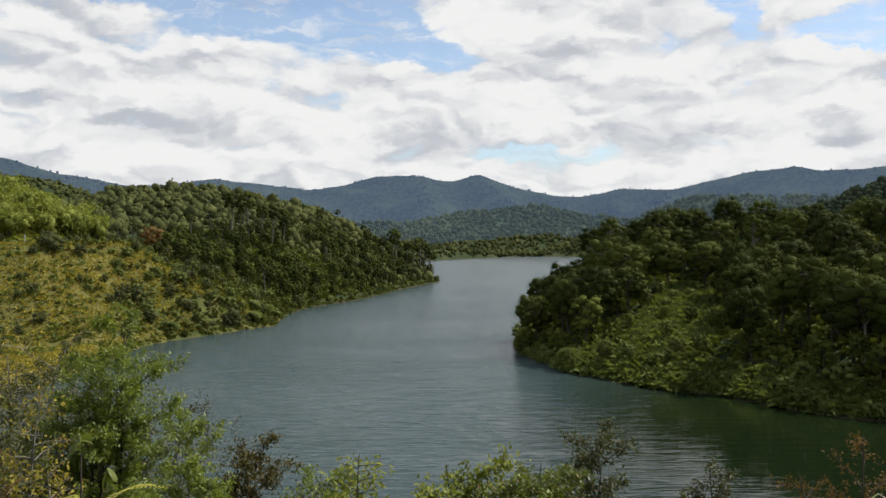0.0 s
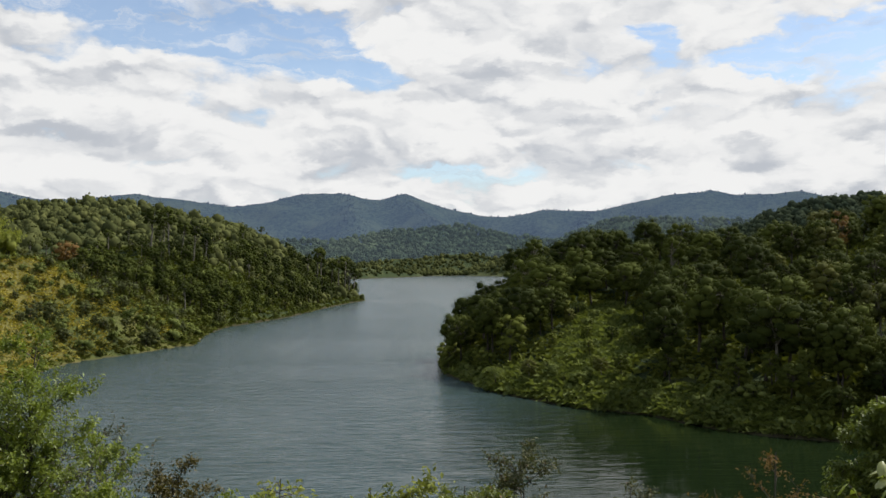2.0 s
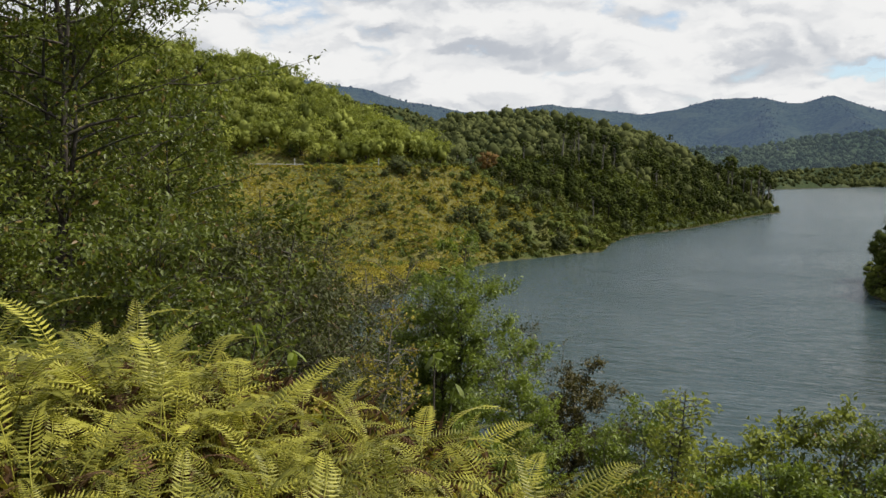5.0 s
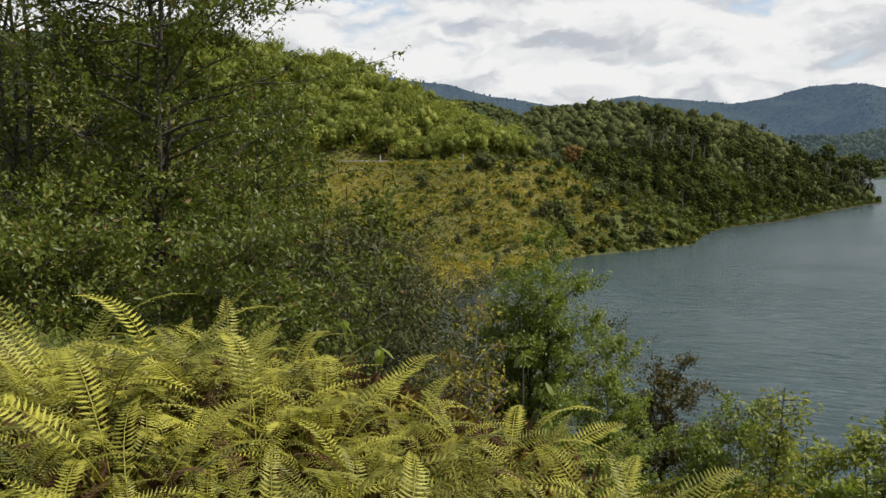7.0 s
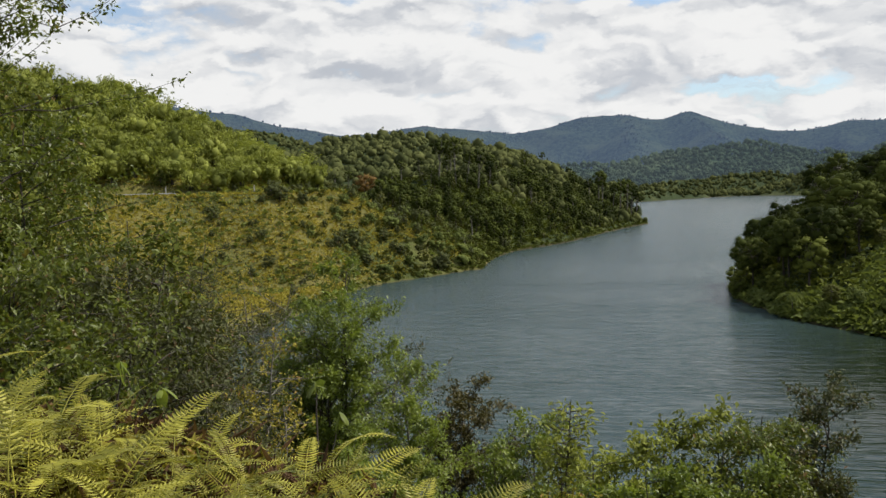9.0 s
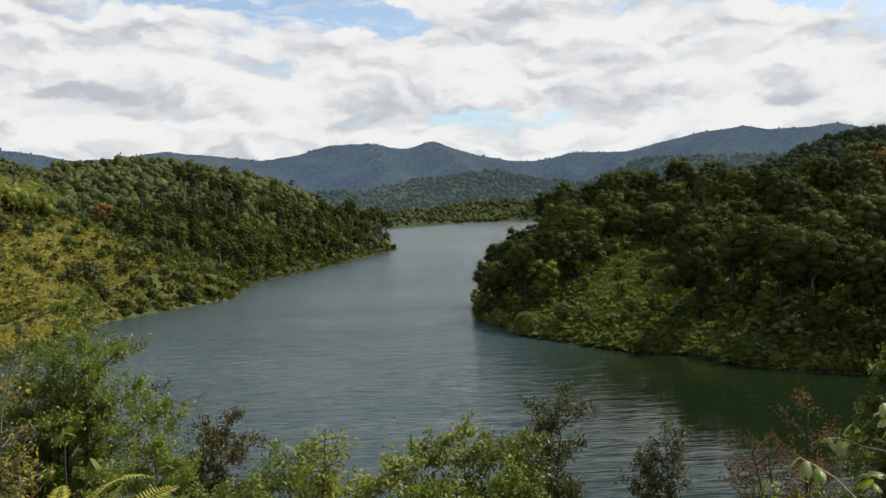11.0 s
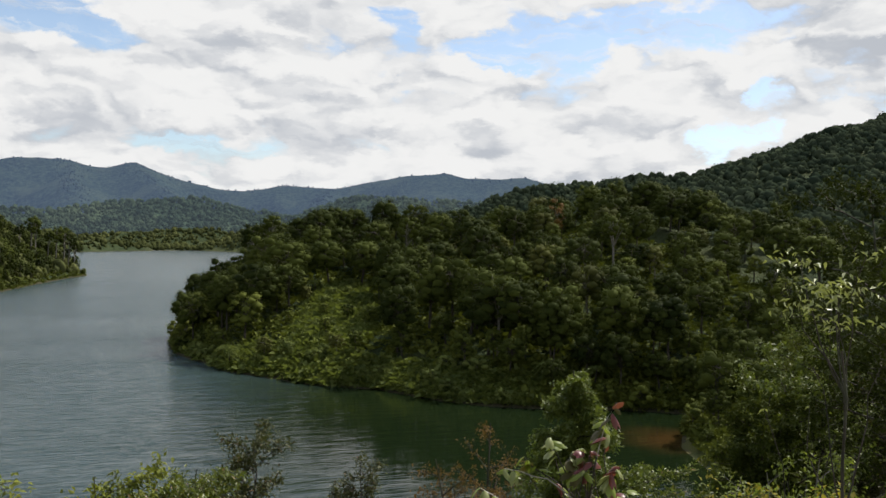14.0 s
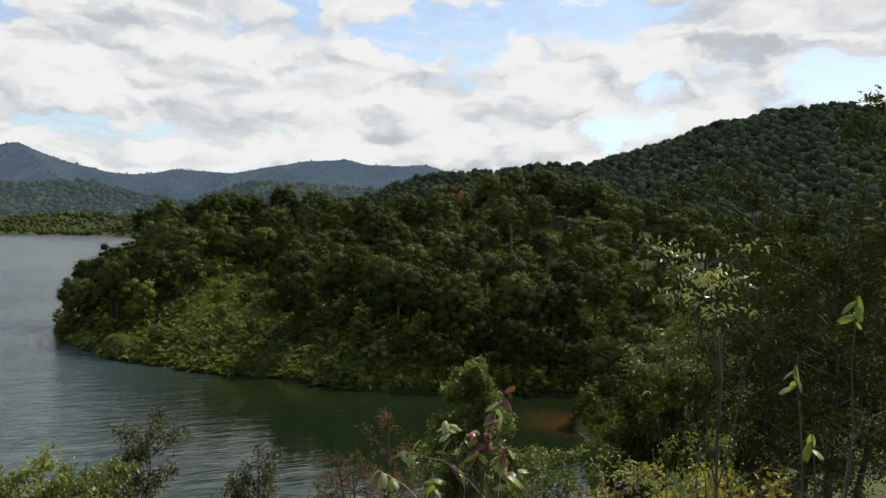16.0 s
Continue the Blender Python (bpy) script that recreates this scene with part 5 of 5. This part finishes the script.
tufts(r, p, 0.28, LEAF_LIGHT, "slope_weeds", "green weeds and low shrubs on the bank", 8, 0.4, 0.9)


# grass of the roadside bank round the lookout
a, d = r.uniform(0, 6.28, 9000), np.sqrt(r.uniform(0.6, 150, 9000))
tufts(r, np.stack([np.sin(a) * d, np.cos(a) * d], -1), 0.10, LEAF_LIGHT, "bank_grass", "short green grass and weeds on the roadside bank", 6, 0.18, 0.9, "grass")


# ---- sapling with young maroon leaves ----
def broad_leaf(rng, length, width):
    """A two-lobed leaf, bent along its midrib."""
    rows = []
    for u in np.linspace(0, 1, 6):
        w = width * 0.5 * math.sin(math.pi * (0.08 + 0.80 * u)) ** 0.8
        notch = length * 0.14 * max(0.0, (u - 0.8) / 0.2)
        z = -length * 0.35 * u ** 2
        rows.append([(length * u, -w, z - w * 0.15), (length * u - notch * 0.3, -w * 0.5, z + w * 0.1), (length * u - notch, 0, z), (length * u - notch * 0.3, w * 0.5, z + w * 0.1), (length * u, w, z - w * 0.15)])
    v = np.array(rows).reshape(-1, 3)
    f = [t for i in range(5) for j in range(4) for t in ((i * 5 + j, i * 5 + j + 1, i * 5 + j + 6), (i * 5 + j, i * 5 + j + 6, i * 5 + j + 5))]
    return v, np.array(f)


def leafy_sapling(name, label, x, y, sticks, mats, length, width, seed, reach=0.06):
    """A few thin sticks, each with its own leaves near the end."""
    r = np.random.default_rng(seed)
    z = float(height(np.array([x]), np.array([y]))[0])
    thing = tagged(new(name), label, "sapling")
    thing.location = (x, y, z)
    shapes = {m.name: smooth(mesh_of("leaf", *broad_leaf(r, length, width), m)) for m in mats}
    for sx, sy, sz, n in sticks:
        line = bend(r, (0, 0, -0.1), (sx, sy, sz + 23.1 - z), 9, 0.025)
        part("stem", smooth(mesh_of("stem", *tube(line, np.linspace(0.011, 0.003, 9), 5), BARK_DARK)), thing)
        for i in range(n):
            p = line[8] * (1 - i / n * reach) + line[0] * (i / n * reach) if i else line[8]
            m = mats[int(r.integers(len(mats)))]
            ob = part("leaf", shapes[m.name], thing)
            s = r.uniform(0.7, 1.25)
            ob.matrix_basis = Matrix.LocRotScale(Vector(p), Euler((r.normal() * 0.4, r.uniform(0.0, 1.3), i * 2.4 + r.normal() * 0.4)), (s, s, s))
    return thing


def folded_leaf(length, width, fold):
    """A leaf of two rounded lobes, folded along the midrib and hanging over at the tip."""
    u = np.linspace(0, 1, 7)
    w = width * 0.5 * np.sin(np.pi * (0.10 + 0.78 * u)) ** 0.7
    notch = length * 0.22 * np.clip((u - 0.7) / 0.3, 0, 1)
    rows = []
    for a, h, k in zip(u, w, notch):
        z = -length * 0.45 * a ** 2
        c, s = math.cos(fold), math.sin(fold)
        rows += [(length * a, -h * c, z - h * s), (length * a - k * 0.35, -h * 0.55 * c, z - h * 0.42 * s), (length * a - k, 0, z), (length * a - k * 0.35, h * 0.55 * c, z - h * 0.42 * s), (length * a, h * c, z - h * s)]
    f = [t for i in range(6) for j in range(4) for t in ((i * 5 + j, i * 5 + j + 1, i * 5 + j + 6), (i * 5 + j, i * 5 + j + 6, i * 5 + j + 5))]
    return np.array(rows), np.array(f)


def maroon_sapling(x, y, seed):
    r = np.random.default_rng(seed)
    z = float(height(np.array([x]), np.array([y]))[0])
    thing = tagged(new("maroon_sapling"), "sapling with drooping two-lobed maroon and yellow-green leaves", "sapling")
    thing.location = (x, y, z)
    shapes = {}
    for m in (LEAF_RED, LEAF_BROWN, LEAF_FRESH, LEAF_PALE):
        shapes[m.name] = [smooth(mesh_of("leaf", *folded_leaf(0.062, 0.056, f), m)) for f in (0.2, 0.6, 1.0)]
    forks = []
    for dx, dy, top, thick in ((0.02, 0.0, 24.20, 0.010), (-0.04, 0.03, 24.14, 0.008), (0.07, -0.04, 24.10, 0.007)):
        line = bend(r, (dx * 0.4, dy * 0.4, -0.1), (dx, dy, top - z), 9, 0.02)
        part("stem", smooth(mesh_of("stem", *tube(line, np.linspace(thick, thick * 0.4, 9), 5), BARK_DARK)), thing)
        forks.append(line)
    red, brown, fresh, pale = LEAF_RED, LEAF_BROWN, LEAF_FRESH, LEAF_PALE
    tips = [(0.13, -0.08, 24.44, (red, brown)), (0.10, -0.06, 24.40, (fresh, fresh, brown)), (0.13, -0.08, 24.34, (pale, red)), (0.0, 0.0, 24.27, (pale, red, fresh)), (-0.04, 0.02, 24.26, (pale, brown)),
            (0.05, -0.03, 24.26, (red, red, fresh)), (0.03, -0.02, 24.23, (red, pale, fresh)), (0.13, -0.08, 24.22, (red, pale, red)), (0.10, -0.06, 24.20, (pale, fresh)), (-0.10, 0.05, 24.27, (pale, fresh, pale)),
            (-0.14, 0.07, 24.28, (pale, fresh)), (-0.17, 0.09, 24.21, (fresh, fresh, brown)), (-0.31, 0.16, 24.22, (pale, fresh, pale)), (0.01, 0.0, 24.17, (fresh, brown, fresh)), (-0.06, 0.03, 24.17, (brown, fresh)),
            (-0.09, 0.06, 24.08, (red, fresh)), (-0.40, 0.19, 24.06, (fresh, pale, brown)), (0.12, -0.09, 24.09, (fresh, pale)), (0.20, -0.1, 24.11, (fresh, red)), (-0.22, 0.1, 24.05, (fresh, fresh)), (0.06, -0.02, 24.05, (brown, fresh, fresh))]
    for k, (dx, dy, top, leaves) in enumerate(tips):
        end = np.array([dx, dy + r.normal() * 0.03, top - z])
        start = forks[k % 3][7 if top > 24.15 else 6]
        line = bend(r, start, end, 7, 0.07, 0.10)
        part("twig", smooth(mesh_of("twig", *tube(line, np.linspace(0.0045, 0.0016, 7), 4), TWIG if k % 4 == 0 else BARK_DARK)), thing)
        for i, m in enumerate(leaves + leaves[:2]):
            ob = part("leaf", shapes[m.name][int(r.integers(3))], thing)
            s = r.uniform(0.75, 1.2)
            p = line[6] * (1 - 0.16 * i) + line[4] * 0.16 * i
            ob.matrix_basis = Matrix.LocRotScale(Vector(p), Euler((r.normal() * 0.3, r.uniform(-0.35, 0.55), i * 2.4 + r.uniform(0, 6.28))), (s, s, s))
    return thing


maroon_sapling(1.98, 2.92, 740)


# ---- pale-leaved sapling, bare twigs and road posts ----
def pale_sapling(x, y, seed):
    r = np.random.default_rng(seed)
    z = float(height(np.array([x]), np.array([y]))[0])
    thing = tagged(new("pale_sapling"), "slender sapling with pale drooping leaf whorls on top", "sapling")
    thing.location = (x, y, z)
    trunk = bend(r, (0, 0, -0.1), (0.02, 0.0, 24.5 - z), 10, 0.03)
    wood = [tube(trunk, np.linspace(0.026, 0.007, 10), 6)]
    ends, full = [], []
    for k, u, top, n in ((8, -0.52, 25.00, 46), (8, -0.26, 25.05, 56), (8, -0.02, 24.76, 46), (8, -0.14, 24.88, 46), (8, -0.36, 24.92, 46), (7, 0.05, 24.98, 16), (6, 0.18, 24.57, 0), (6, -0.30, 24.32, 0), (5, -0.48, 24.10, 2), (4, -0.30, 23.87, 0), (3, -0.55, 23.90, 4)):
        line = bend(r, trunk[k], (u * 0.73, -u * 0.68, top - z), 6, 0.12)
        wood.append(tube(line, np.linspace(0.009, 0.003, 6), 4))
        ends.append(line[5]), full.append(n)
    part("trunk", smooth(mesh_of("trunk", *merge(wood), BARK_DARK)), thing)
    pos, axis = [], []
    for k, e in enumerate(ends):
        n = full[k]
        pos.append(e + r.normal(size=(n, 3)) * (0.13, 0.13, 0.045) * (n > 10))
        axis.append(r.normal(size=(n, 3)) * (0.8, 0.8, 0.2) + (0, 0, -0.3))
    pos, axis = np.concatenate(pos), np.concatenate(axis)
    L = r.uniform(0.045, 0.075, len(pos))
    part("foliage", mesh_of("foliage", *leaf_cards(r, pos, axis, L, L * 0.38, 0.2, 0.3), LEAF_PALE), thing)
    return thing


pale_sapling(5.05, 4.2, 751)
leafy_sapling("broad_leaved_sapling", "thin sapling with a few drooping pale green leaves", 3.12, 1.88, [(0.10, -0.05, 1.95, 6), (-0.05, 0.03, 1.6, 5), (0.05, 0.02, 1.3, 3)], [LEAF_FRESH], 0.075, 0.036, 752)
leafy_sapling("broad_leaved_sapling", "small sapling with large light leaves above the ferns", -3.3, 4.6, [(0.05, 0.05, 0.95, 4), (0.25, 0.2, 0.75, 3)], [LEAF_FRESH], 0.12, 0.06, 753)
leafy_sapling("broad_leaved_sapling", "small sapling with large light leaves above the ferns", -2.1, 4.9, [(0.02, 0.05, 0.80, 5), (0.15, 0.1, 0.6, 4)], [LEAF_FRESH, LEAF_GLOSSY], 0.09, 0.06, 754)


def bare_twigs(x, y, seed, high):
    r = np.random.default_rng(seed)
    z = float(height(np.array([x]), np.array([y]))[0])
    pieces = []
    for i in range(9):
        a = r.uniform(0, 6.28)
        e = np.array([math.cos(a) * 0.3, math.sin(a) * 0.3, r.uniform(0.6, 1.0)]) * high
        line = bend(r, (r.normal() * 0.05, r.normal() * 0.05, -0.1), e, 7, 0.14)
        pieces.append(tube(line, np.linspace(0.006, 0.0015, 7), 3))
        for j in range(3):
            q = line[3 + j]
            pieces.append(tube(bend(r, q, q + r.normal(size=3) * 0.18 * high + (0, 0, 0.16 * high), 4, 0.1), np.linspace(0.003, 0.001, 4), 3))
    ob = new("dead_shrub", smooth(mesh_of("dead_shrub", *merge(pieces), TWIG)))
    ob.location = (x, y, z)
    return tagged(ob, "bare bleached twigs of a dead shrub", "dead shrub")


for k, (x, y, h) in enumerate([(-4.6, 9.6, 1.0), (-3.9, 9.0, 0.9), (-5.4, 10.6, 1.1)]):
    bare_twigs(x, y, 760 + k, h)

POST = plain_material("weathered_grey_post", (0.30, 0.29, 0.26), (0.50, 0.49, 0.45))
STEEL = plain_material("galvanised_steel", (0.42, 0.43, 0.44), (0.58, 0.59, 0.60), 3.0, 0.5, 0.6)


def box(w, d, h, cut=0.0):
    """A box standing on the origin, its upper edges cut off."""
    bm = bmesh.new()
    bmesh.ops.create_cube(bm, size=1.0, matrix=Matrix.LocRotScale((0, 0, h / 2), None, (w, d, h)))
    if cut:
        bmesh.ops.bevel(bm, geom=[e for e in bm.edges if e.verts[0].co.z > h * 0.4 and e.verts[1].co.z > h * 0.4], offset=cut, segments=1, affect="EDGES")
    me = bpy.data.meshes.new("box")
    bm.to_mesh(me)
    bm.free()
    return me


post_mesh = box(0.22, 0.22, 2.6, 0.04)
post_mesh.materials.append(POST)
for x, y, s in ((-130.3, 213.4, 1.0), (-109.3, 224.8, 1.0), (-105.3, 227.2, 0.8)):
    ob = new("road_post", post_mesh)
    ob.location, ob.scale = (x, y, float(height(np.array([x]), np.array([y]))[0]) - 0.2), (1, 1, s)
    tagged(ob, "grey upright post beside the bench road", "post", "posts beside the road")


def guard_rail(points):
    rail = tagged(new("guard_rail"), "low grey steel guard rail along the bench road", "guard rail")
    pts = np.array(points, float)
    z = height(pts[:, 0], pts[:, 1])
    line = np.stack([pts[:, 0], pts[:, 1], z + 0.75], -1)
    part("beam", mesh_of("beam", *tube(line, np.full(len(line), 0.10), 6), STEEL), rail)
    leg = box(0.12, 0.12, 0.75)
    leg.materials.append(STEEL)
    for p, zz in zip(pts, z):
        part("rail_post", leg, rail).location = (p[0], p[1], zz - 0.05)


guard_rail([(-139 + 26 * s, 203.5 + 15.3 * s) for s in np.linspace(0.0, 0.5, 9)])
